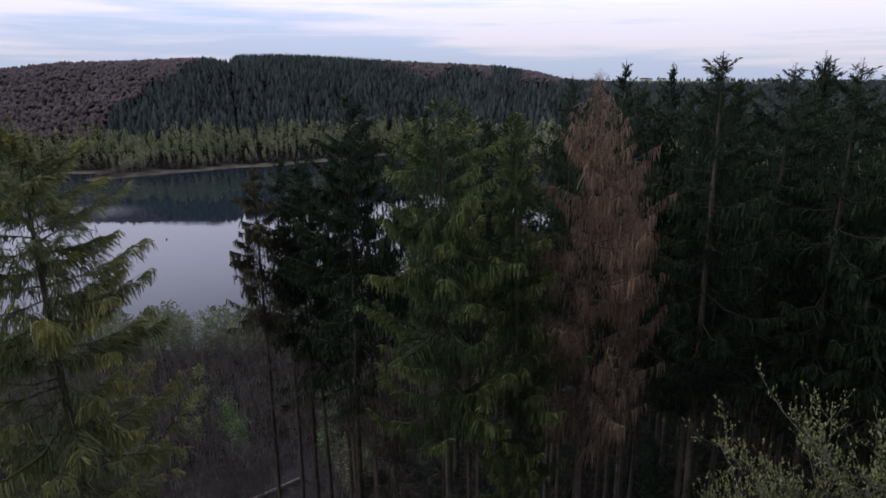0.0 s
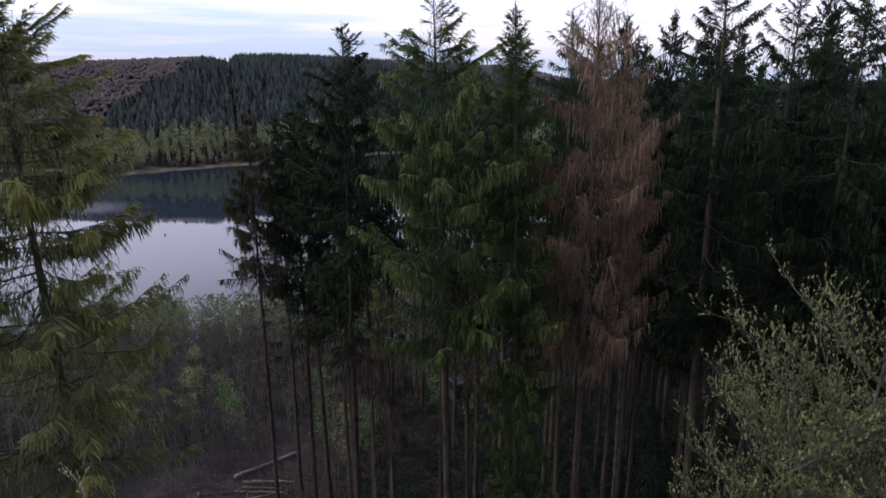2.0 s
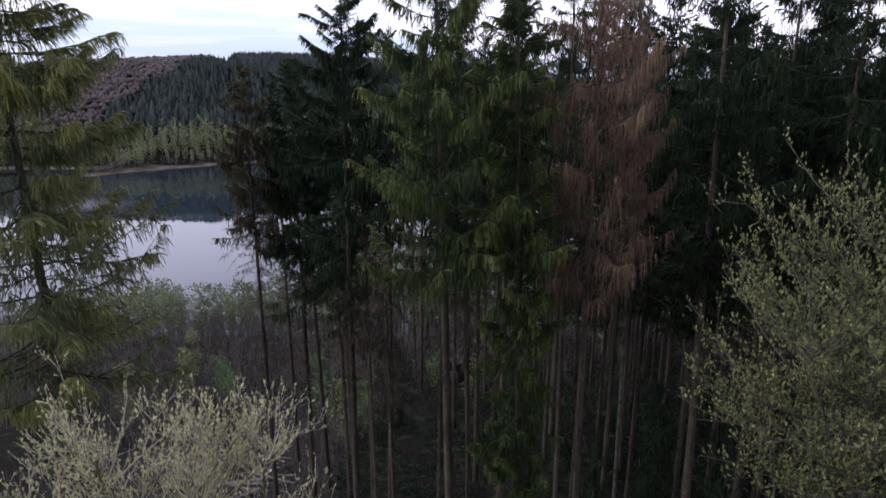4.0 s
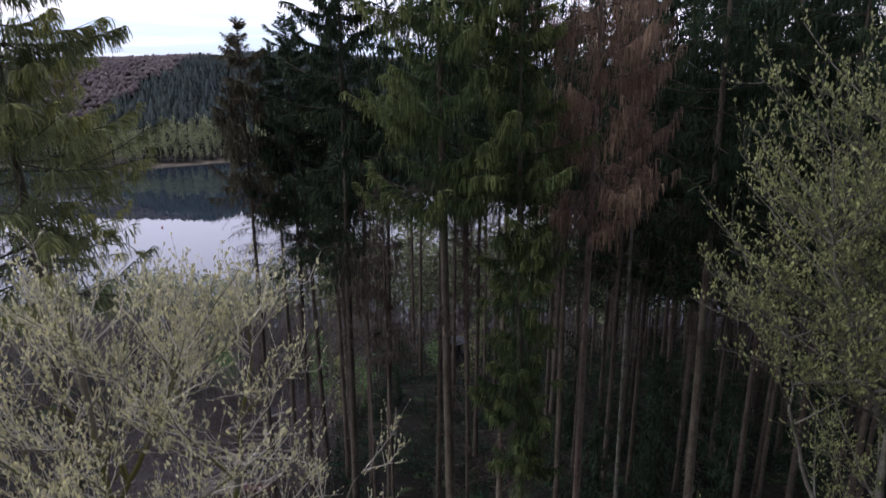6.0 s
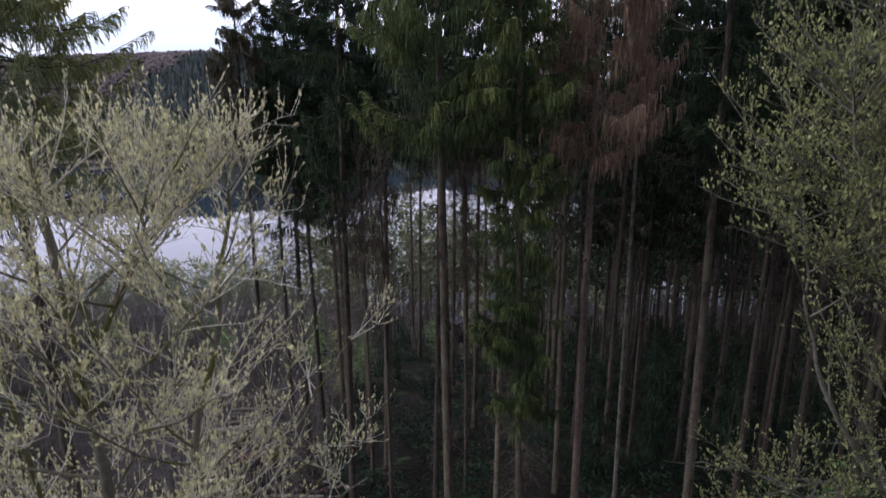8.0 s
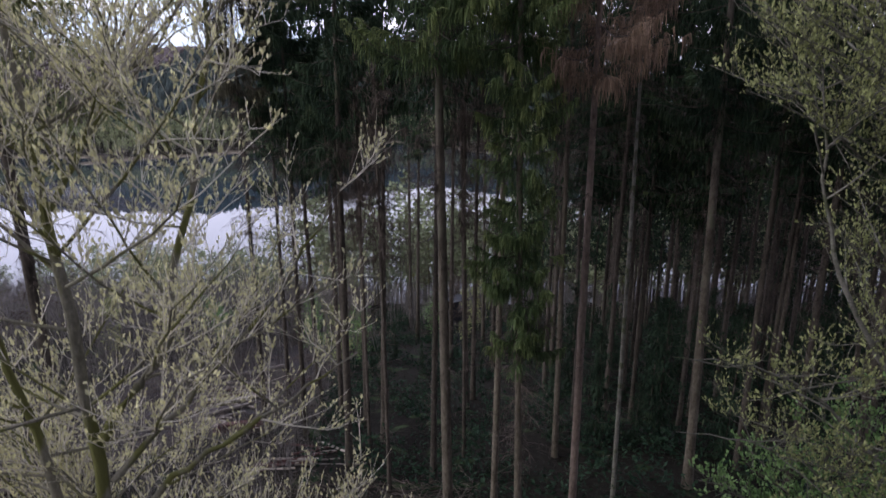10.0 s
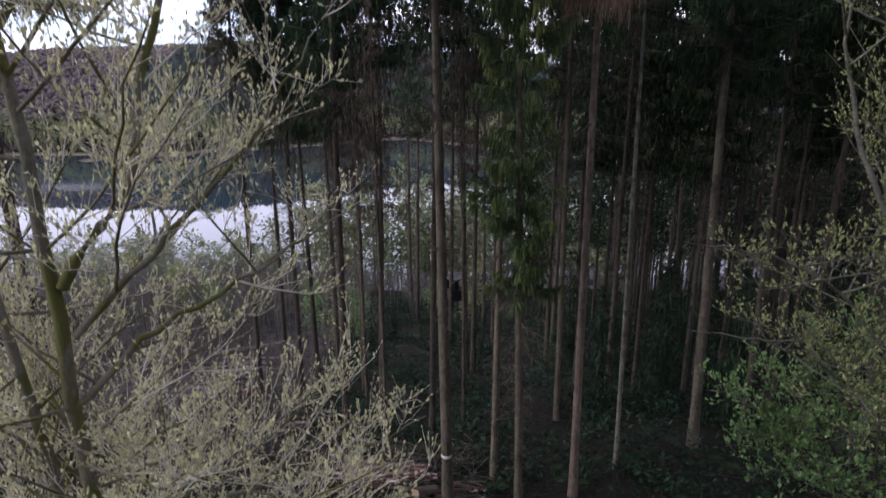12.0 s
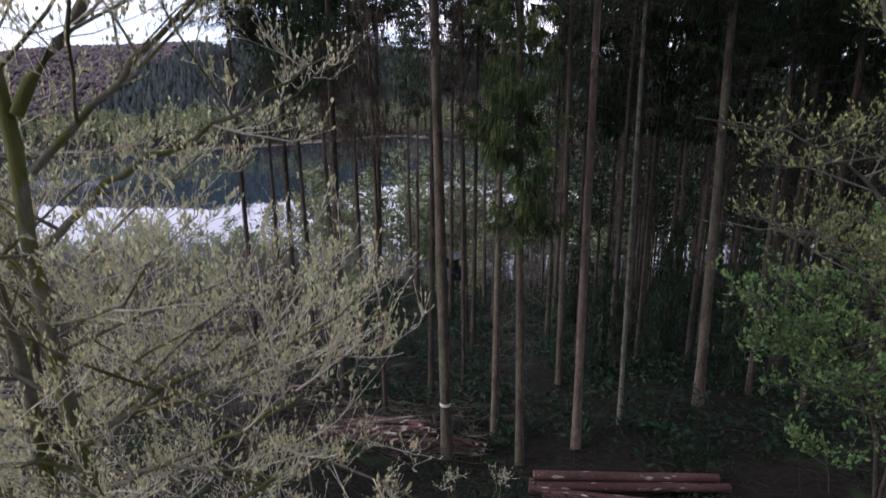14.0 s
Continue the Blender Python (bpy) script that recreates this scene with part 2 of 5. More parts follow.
def water_material():
    m = bpy.data.materials.new("lake_water")
    m.use_nodes = True
    n, l = m.node_tree.nodes, m.node_tree.links
    bsdf = n["Principled BSDF"]
    bsdf.inputs["Base Color"].default_value = (0.022, 0.037, 0.050, 1)
    bsdf.inputs["IOR"].default_value = 1.33
    co = n.new("ShaderNodeTexCoord")
    mp = n.new("ShaderNodeMapping")
    mp.inputs["Scale"].default_value = (0.006, 0.022, 1)
    l.new(co.outputs["Object"], mp.inputs["Vector"])
    breeze = n.new("ShaderNodeTexNoise")
    breeze.inputs["Scale"].default_value, breeze.inputs["Detail"].default_value = 1.0, 3.0
    l.new(mp.outputs["Vector"], breeze.inputs["Vector"])
    rr = n.new("ShaderNodeMapRange")
    rr.inputs["From Min"].default_value, rr.inputs["From Max"].default_value = 0.52, 0.68
    rr.inputs["To Min"].default_value, rr.inputs["To Max"].default_value = 0.01, 0.07
    l.new(breeze.outputs["Fac"], rr.inputs["Value"])
    # a patch ruffled by wind under the far shore
    apart = n.new("ShaderNodeVectorMath")
    apart.operation = "SUBTRACT"
    apart.inputs[1].default_value = (-262, 424, WATER_Z)
    l.new(co.outputs["Object"], apart.inputs[0])
    squeeze = n.new("ShaderNodeVectorMath")
    squeeze.operation = "MULTIPLY"
    squeeze.inputs[1].default_value = (1 / 62, 1 / 34, 0)
    l.new(apart.outputs[0], squeeze.inputs[0])
    away = n.new("ShaderNodeVectorMath")
    away.operation = "LENGTH"
    l.new(squeeze.outputs[0], away.inputs[0])
    ruffle = n.new("ShaderNodeMapRange")
    ruffle.interpolation_type = "SMOOTHSTEP"
    ruffle.inputs["From Min"].default_value, ruffle.inputs["From Max"].default_value = 1.25, 0.15
    ruffle.inputs["To Min"].default_value, ruffle.inputs["To Max"].default_value = 0.0, 0.15
    l.new(away.outputs["Value"], ruffle.inputs["Value"])
    total = n.new("ShaderNodeMath")
    l.new(rr.outputs["Result"], total.inputs[0])
    l.new(ruffle.outputs["Result"], total.inputs[1])
    l.new(total.outputs[0], bsdf.inputs["Roughness"])
    wave = n.new("ShaderNodeTexNoise")
    wave.inputs["Scale"].default_value, wave.inputs["Detail"].default_value = 0.8, 3.0
    l.new(co.outputs["Object"], wave.inputs["Vector"])
    bp = n.new("ShaderNodeBump")
    bp.inputs["Strength"].default_value, bp.inputs["Distance"].default_value = 0.02, 0.1
    l.new(wave.outputs["Fac"], bp.inputs["Height"])
    l.new(bp.outputs["Normal"], bsdf.inputs["Normal"])
    return m


WATER = water_material()


# ---- mesh helpers: batches of tubes and blades ----
def mesh_of(name, V, T, material, smooth=False, growth=None):
    me = bpy.data.meshes.new(name)
    V, T = np.asarray(V, np.float32), np.asarray(T, np.int32)
    me.vertices.add(len(V))
    me.vertices.foreach_set("co", V.ravel())
    me.loops.add(T.size)
    me.loops.foreach_set("vertex_index", T.ravel())
    me.polygons.add(len(T))
    me.polygons.foreach_set("loop_start", np.arange(len(T), dtype=np.int32) * T.shape[1])
    if smooth:
        me.polygons.foreach_set("use_smooth", np.ones(len(T), bool))
    me.materials.append(material)
    if growth is not None:
        me.attributes.new("growth", "FLOAT", "POINT").data.foreach_set("value", np.asarray(growth, np.float32))
    me.update(calc_edges=True)
    return me


def two_mesh(name, wood, wood_mat, leaf, leaf_mat, growth):
    """Wood and needles as one mesh with two materials."""
    (V1, T1), (V2, T2) = wood, leaf
    me = mesh_of(name, np.concatenate([V1, V2]), np.concatenate([T1, T2 + len(V1)]), wood_mat, growth=np.concatenate([np.zeros(len(V1)), growth]))
    me.materials.append(leaf_mat)
    me.polygons.foreach_set("material_index", np.concatenate([np.zeros(len(T1), np.int32), np.ones(len(T2), np.int32)]))
    return me


def child(name, me, parent, label="", kind=""):
    ob = new(name, me)
    ob.parent = parent
    return tagged(ob, label, kind=kind)


def part(name, bm, material, parent, label=""):
    me = bpy.data.meshes.new(name)
    bm.to_mesh(me)
    bm.free()
    me.materials.append(material)
    return child(name, me, parent, label)


def joined(*pairs):
    V, T, k = [], [], 0
    for v, t in pairs:
        V.append(v)
        T.append(t + k)
        k += len(v)
    return np.concatenate(V), np.concatenate(T)


def unit(a):
    return a / np.maximum(np.linalg.norm(a, axis=-1, keepdims=True), 1e-9)


def tubes(P, R, sides, caps=False):
    """Tapered tubes along the lines P (n, k, 3) with the radii R (n, k)."""
    n, k, _ = P.shape
    along = unit(np.gradient(P, axis=1))
    ref = np.where(np.abs(along[..., 2:]) > 0.8, np.array([1.0, 0, 0]), np.array([0, 0, 1.0]))
    u = unit(np.cross(along, ref))
    v = np.cross(along, u)
    ang = np.arange(sides) * 2 * np.pi / sides
    ring = u[:, :, None] * np.cos(ang)[:, None] + v[:, :, None] * np.sin(ang)[:, None]
    V = (P[:, :, None] + ring * R[:, :, None, None]).reshape(-1, 3)
    a = (np.arange(n)[:, None, None] * k + np.arange(k - 1)[:, None]) * sides + np.arange(sides)
    b = a - np.arange(sides) + (np.arange(sides) + 1) % sides
    T = np.concatenate([np.stack([a, b, b + sides], -1).reshape(-1, 3), np.stack([a, b + sides, a + sides], -1).reshape(-1, 3)])
    if caps:
        for j, flip in ((0, 1), (k - 1, -1)):
            ring0 = (np.arange(n)[:, None] * k + j) * sides
            fan = np.stack([np.repeat(ring0, sides - 2, 1), ring0 + np.arange(1, sides - 1), ring0 + np.arange(2, sides)], -1)
            T = np.concatenate([T, fan.reshape(-1, 3)[:, ::flip]])
    return V, T


def blades(O, D, length, width, rng):
    """Single pointed triangles from O along D."""
    n = len(O)
    D = unit(D)
    side = unit(np.cross(D, rng.normal(size=(n, 3)))) * np.reshape(width, (-1, 1)) / 2
    tip = O + D * np.reshape(length, (-1, 1))
    V = np.stack([O - side, O + side, tip], 1).reshape(-1, 3)
    return V, np.arange(3 * n).reshape(-1, 3)


def ribbons(S, width, rng, ends=(0.55, 1.0, 0.12)):
    """Tapered strips along the lines S (n, k, 3)."""
    n, k, _ = S.shape
    go = unit(np.gradient(S, axis=1))
    side = unit(np.cross(go, rng.normal(size=(n, 1, 3))))
    w = np.reshape(width, (-1, 1, 1)) * np.interp(np.linspace(0, 1, k), [0, 0.35, 1], ends)[:, None] / 2
    V = np.stack([S - side * w, S + side * w], 2).reshape(-1, 3)
    a = (np.arange(n)[:, None] * k + np.arange(k - 1)).reshape(-1, 1) * 2
    return V, np.concatenate([a + [0, 1, 3], a + [0, 3, 2]])


def leaves(O, D, length, width, rng):
    """Leaf-shaped pairs of triangles from O along D."""
    n = len(O)
    D = unit(D)
    side = unit(np.cross(D, rng.normal(size=(n, 3)))) * np.reshape(width, (-1, 1)) / 2
    L = np.reshape(length, (-1, 1))
    V = np.stack([O, O + D * L * 0.5 + side, O + D * L, O + D * L * 0.5 - side], 1).reshape(-1, 3)
    q = np.arange(n)[:, None] * 4
    return V, np.concatenate([q + [0, 1, 2], q + [0, 2, 3]])


# ---- the lie of the land ----
CREST = np.array([(-0.708, 36), (-0.616, 45), (-0.526, 47), (-0.436, 50), (-0.38, 53), (-0.345, 47), (-0.33, 56), (-0.273, 59), (-0.2, 58), (-0.13, 54),
                  (-0.076, 52), (0.014, 48), (0.087, 40), (0.15, 28), (0.205, 14), (0.29, -12), (0.5, -20), (0.75, -12)])


def shore_distance(x, y):
    """Metres inland from the far shore; below zero is open water."""
    s = -0.567 * (x + 337) + 0.8236 * (y - 560)
    s = s + 5 * np.sin(x * 0.035 + 1) + 3 * np.sin(x * 0.09)
    s = np.minimum(s, np.maximum((x + 345) * 0.9, y - 605))
    # where the lake bends towards the near side
    return np.maximum(s, np.where(y > 330, 0.734 * (x + 30) + 0.678 * (y - 740), -99) + 4 * np.sin(y * 0.05))


def land(x, y):
    x, y = np.asarray(x, float), np.asarray(y, float)
    # the slope is carried on upwards behind the camera, unseen, hiding low sky
    near = np.where(y < -160, 46.9, -0.26 * (y - 20.3))
    near = near - 0.17 * np.clip(y - 110, 0, None)
    near = near + 0.25 * np.sin(x * 0.31 + y * 0.17) + 0.18 * np.sin(x * 0.7 - y * 0.45)
    near = np.where(y < 260, near, -62.3 - 0.03 * (y - 260))
    near = np.maximum(near, WATER_Z - 8)
    s = shore_distance(x, y)
    cap = np.interp(x / np.maximum(y, 50), CREST[:, 0], CREST[:, 1])
    rise = np.where(s < 14, s * 0.17, 2.4 + (s - 14) * 0.41)
    hill = WATER_Z + np.maximum(rise, -8)
    k = 12.0
    hill = -k * np.log(np.exp(-np.clip(hill, -90, 400) / k) + np.exp(-cap / k))
    d = np.hypot(x, y)
    plateau = 14 + 9 * np.sin(x * 0.0016 + 0.6) + 6 * np.sin(y * 0.0021 + x * 0.0009)
    t = np.clip((d - 1150) / 900, 0, 1)
    hill = hill + (plateau - hill) * t * t * (3 - 2 * t)
    return np.where(y > 330, np.maximum(hill, WATER_Z - 8), near)


def build_ground():
    xs = np.concatenate([-np.geomspace(4500, 62, 60), np.linspace(-60, 60, 61), np.geomspace(62, 4500, 60)])
    ys = np.concatenate([-np.geomspace(1500, 32, 14), np.linspace(-30, 80, 75), np.geomspace(82, 480, 40), np.linspace(490, 1250, 90), np.geomspace(1270, 4900, 30)])
    X, Y = np.meshgrid(xs, ys)
    Z = land(X, Y)
    V = np.stack([X, Y, Z], -1).reshape(-1, 3)
    w, h = len(xs), len(ys)
    i = (np.arange(h - 1)[:, None] * w + np.arange(w - 1)).ravel()
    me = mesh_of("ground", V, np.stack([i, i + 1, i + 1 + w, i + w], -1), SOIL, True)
    s = shore_distance(X, Y).ravel()
    d = np.hypot(X, Y).ravel()
    gravel = ((s > -6) & (s < 9) & (Y.ravel() > 330)).astype(float)
    fields = np.clip((d - 1500) / 400, 0, 1) * (np.sin(X.ravel() * 0.006 + 1.5) > -0.2)
    slash = np.exp(-(((X.ravel() + 19) / 9) ** 2 + ((Y.ravel() - 48) / 16) ** 2) ** 2)
    col = me.color_attributes.new("zone", "FLOAT_COLOR", "POINT")
    col.data.foreach_set("color", np.stack([gravel, fields, slash, np.ones_like(s)], -1).astype(np.float32).ravel())
    tagged(new("ground", me), "brown forest floor sloping down to the lake, hills beyond", "ground", kind="structure")


def build_water():
    xs, ys = np.linspace(-2200, 1600, 20), np.linspace(170, 1250, 12)
    X, Y = np.meshgrid(xs, ys)
    V = np.stack([X, Y, np.full_like(X, WATER_Z)], -1).reshape(-1, 3)
    i = (np.arange(11)[:, None] * 20 + np.arange(19)).ravel()
    tagged(new("water", mesh_of("water", V, np.stack([i, i + 1, i + 21, i + 20], -1), WATER)), "still grey-blue lake water mirroring sky and woods", "lake", kind="structure")


build_ground()
build_water()


# ---- spruces ----
def dry_boughs(tree, rng, crown_base, count, on_axis, plain=False):
    """Leafless boughs with fine hanging twigs on the bare stem under the crown."""
    ns = count
    zs = crown_base + 1.5 - (crown_base + 0.3) * rng.random(ns) ** 1.35
    azs = rng.uniform(0, 2 * np.pi, ns)
    Ls = rng.uniform(0.35, 2.5, ns) * np.clip(zs / crown_base, 0.25, 1)
    ss = np.linspace(0, 1, 5)
    aa = azs[:, None] + rng.normal(0, 0.07, (ns, 5)).cumsum(1)
    rs = on_axis(zs)
    Q = np.stack([rs[:, 0:1] + Ls[:, None] * ss * np.cos(aa), rs[:, 1:2] + Ls[:, None] * ss * np.sin(aa),
                  zs[:, None] + Ls[:, None] * (rng.normal(0.02, 0.2, ns)[:, None] * ss - 0.22 * ss ** 2)], -1)
    R1 = np.linspace(1, 0.35, 5)[None] * rng.uniform(0.006, 0.014, ns)[:, None]
    T1 = tubes(Q[:, ::2], R1[:, ::2], 3)
    hs = np.repeat(np.arange(ns), 14 if plain else 34)
    hs = hs[rng.random(len(hs)) < np.clip(zs[hs] / crown_base, 0.12, 1) ** 1.5]
    uh = rng.uniform(0.15, 1, len(hs))
    ih = np.minimum((uh * 4).astype(int), 3)
    wh = (uh * 4 - ih)[:, None]
    Oh = Q[hs, ih] * (1 - wh) + Q[hs, ih + 1] * wh
    D = rng.normal(0, 0.5, (len(hs), 3)) + unit(Q[hs, 4] - Q[hs, 0]) * 0.3 + np.array([0, 0, -0.8])
    T2 = blades(Oh, D, rng.uniform(0.12, 0.55, len(hs)) * (1.3 if plain else 1), rng.uniform(0.010, 0.024, len(hs)) * (1.7 if plain else 1), rng)
    child("dry_branchwork", mesh_of("dry_branchwork", *joined(T1, T2), DRY_BOUGH), tree, "dry leafless lower boughs", "stuff")


def spruce(seed, height, crown_base, reach, stem=0.19, dense=9.0, low_reach=1.0, stubs=40, coarse=1.0, deep=False, fresh=1.0):
    """A Norway spruce of the wood behind: trunk, boughs that dip and rise again, and short hanging shoots as one crown."""
    rng = np.random.default_rng(seed)
    tree = new("spruce_tree")
    k = 14
    zt = np.linspace(-0.4, height, k)
    wob = np.cumsum(rng.normal(0, 0.035, (k, 2)), 0) * np.linspace(0, 1, k)[:, None]
    axis = np.stack([wob[:, 0], wob[:, 1], zt], -1)
    rad = stem * (1 - zt.clip(0) / height) ** 0.8 + 0.012
    rad[0] *= 1.35
    rad[1] *= 1.04
    child("trunk", mesh_of("trunk", *tubes(axis[None], rad[None], 6 if deep else 10), BARK, True), tree)

    def on_axis(z):
        return np.stack([np.interp(z, zt, axis[:, 0]), np.interp(z, zt, axis[:, 1]), z], -1)

    z0 = []
    z = crown_base
    while z < height - 0.35:
        f = (height - z) / (height - crown_base)
        z0 += list(z + rng.uniform(-0.10, 0.10, rng.integers(3, 6)))
        z += 0.26 + 0.50 * min(f * 3, 1)
    z0 = np.array(z0)
    n = len(z0)
    az = rng.uniform(0, 2 * np.pi, n)
    f = ((height - z0) / (height - crown_base)).clip(0.01, 1)
    side = 0.84 + 0.16 * np.sin(az * 2 + seed) + 0.16 * np.sin(az * 3 + z0 * 0.9 + seed)
    L = reach * (1 - np.exp(-3.6 * f)) * side * rng.uniform(0.66, 1.12, n)
    L = L * (1 - (1 - low_reach) * np.clip((f - 0.42) / 0.3, 0, 1))
    L = np.maximum(np.where(rng.random(n) < 0.12 * f, L * 0.5, L), 0.25)
    a0 = np.interp(f, [0, 0.12, 0.4, 1], [0.9, 0.42, -0.12, -0.45]) + rng.normal(0, 0.12, n)
    b0 = np.interp(f, [0, 0.15, 0.5, 1], [0.1, 0.2, 0.48, 0.5]) * rng.uniform(0.6, 1.35, n)
    swing = rng.normal(0, 0.18, n)
    ks = 7
    s = np.linspace(0, 1, ks)
    ang = az[:, None] + swing[:, None] * s ** 2
    r = L[:, None] * s
    root = on_axis(z0)
    P = np.stack([root[:, 0:1] + r * np.cos(ang), root[:, 1:2] + r * np.sin(ang), z0[:, None] + L[:, None] * (a0[:, None] * s + b0[:, None] * s ** 2.1)], -1)
    R = (0.008 + 0.011 * L)[:, None] * (1.05 - s) + 0.003
    if not deep:
        child("branchwork", mesh_of("branchwork", *tubes(P[:, ::3], R[:, ::3], 3), BARK), tree, kind="stuff")
    # hanging shoots along the boughs
    many = np.maximum((dense * (1.25 - 0.45 * np.minimum(f * 2, 1)) * L * (0.75 + 0.5 * rng.random(n))).astype(int), 1 if deep else 2)
    own = np.repeat(np.arange(n), many)
    m = len(own)
    t = 0.12 + 0.88 * rng.random(m) ** 0.9
    q = t * (ks - 1)
    i = np.minimum(q.astype(int), ks - 2)
    w = (q - i)[:, None]
    O = P[own, i] * (1 - w) + P[own, i + 1] * w
    out = unit(P[own, i + 1] - P[own, i])
    lat = unit(np.cross(out, np.array([0, 0, 1.0]))) * rng.choice([-1, 1], m)[:, None]
    ff = f[own]
    O = O + lat * (rng.random(m) * 0.28 * L[own] * np.sin(np.pi * np.clip(t, 0.05, 0.95)) ** 0.7 * np.minimum(ff * 4, 1))[:, None]
    size = np.minimum((0.12 + 0.50 * np.minimum(ff * 2.2, 1)) * (1.12 - 0.55 * t) * rng.uniform(0.35, 1.3, m), 0.25 + 0.7 * L[own])
    g = np.clip(0.05 + 2.4 * ff, 0, 1.0) * rng.uniform(0.75, 1.15, m)
    way = out * np.interp(g, [0, 1], [0.8, 0.15])[:, None] + lat * rng.uniform(0.05, 0.35, m)[:, None] + np.array([0, 0, -1.0]) * g[:, None] + rng.normal(0, 0.08, (m, 3))
    width = rng.uniform(0.055, 0.115, m) * coarse * np.interp(ff, [0, 0.3], [0.7, 1])
    pieces = [blades(O, way, size * 1.1, width, rng)]
    # the boughs' own needles, the leading shoot, the old twigs close to the stem
    nb = 1 if deep else 5
    tb = 0.22 + 0.78 * (np.arange(nb) + 0.5) / nb
    qb = tb * (ks - 1)
    ib = np.minimum(qb.astype(int), ks - 2)
    wb = (qb - ib)[:, None]
    B = np.repeat((P[:, ib] * (1 - wb) + P[:, ib + 1] * wb).reshape(-1, 3), 2, 0)
    gb = np.repeat(unit(P[:, ib + 1] - P[:, ib]).reshape(-1, 3), 2, 0)
    pieces.append(blades(B, gb * 0.9 + rng.normal(0, 0.5, B.shape), rng.uniform(0.12, 0.26, len(B)), rng.uniform(0.03, 0.06, len(B)) * coarse, rng))
    zl = np.repeat(np.linspace(height - 1.0, height + 0.12, 26), 2)
    lead = on_axis(np.minimum(zl, height)) + np.stack([0 * zl, 0 * zl, (zl - height).clip(0)], -1)
    pieces.append(blades(lead, np.array([0, 0, 0.8]) + rng.normal(0, 0.5, (len(zl), 3)), np.full(len(zl), 0.11), np.full(len(zl), 0.025), rng))
    if not deep:
        ni = 14 * n
        oi = rng.integers(0, n, ni)
        ri = rng.uniform(0.08, 0.62, ni) * L[oi]
        ai = az[oi] + rng.normal(0, 0.5, ni)
        Oi = root[oi] + np.stack([ri * np.cos(ai), ri * np.sin(ai), ri * a0[oi] + rng.normal(0.1, 0.2, ni)], -1)
        pieces.append(blades(Oi, rng.normal(0, 0.22, (ni, 3)) + np.array([0, 0, -0.9]), rng.uniform(0.35, 0.9, ni) * np.minimum(0.3 + L[oi] * 0.5, 1), rng.uniform(0.08, 0.17, ni) * np.minimum(0.3 + f[oi] * 2, 1), rng))
    grown = np.zeros(sum(len(v) for v, _ in pieces))
    grown[:m * 3] = np.repeat(np.clip((t - 0.35) / 0.6, 0, 1) * (0.15 + 0.85 * rng.random(n) ** 1.4)[own] * rng.uniform(0.5, 1.0, m) * fresh, 3)
    child("crown", mesh_of("crown", *joined(*pieces), NEEDLE, growth=grown), tree, kind="stuff")
    if stubs:
        dry_boughs(tree, rng, crown_base, stubs, on_axis, True)
    return tree


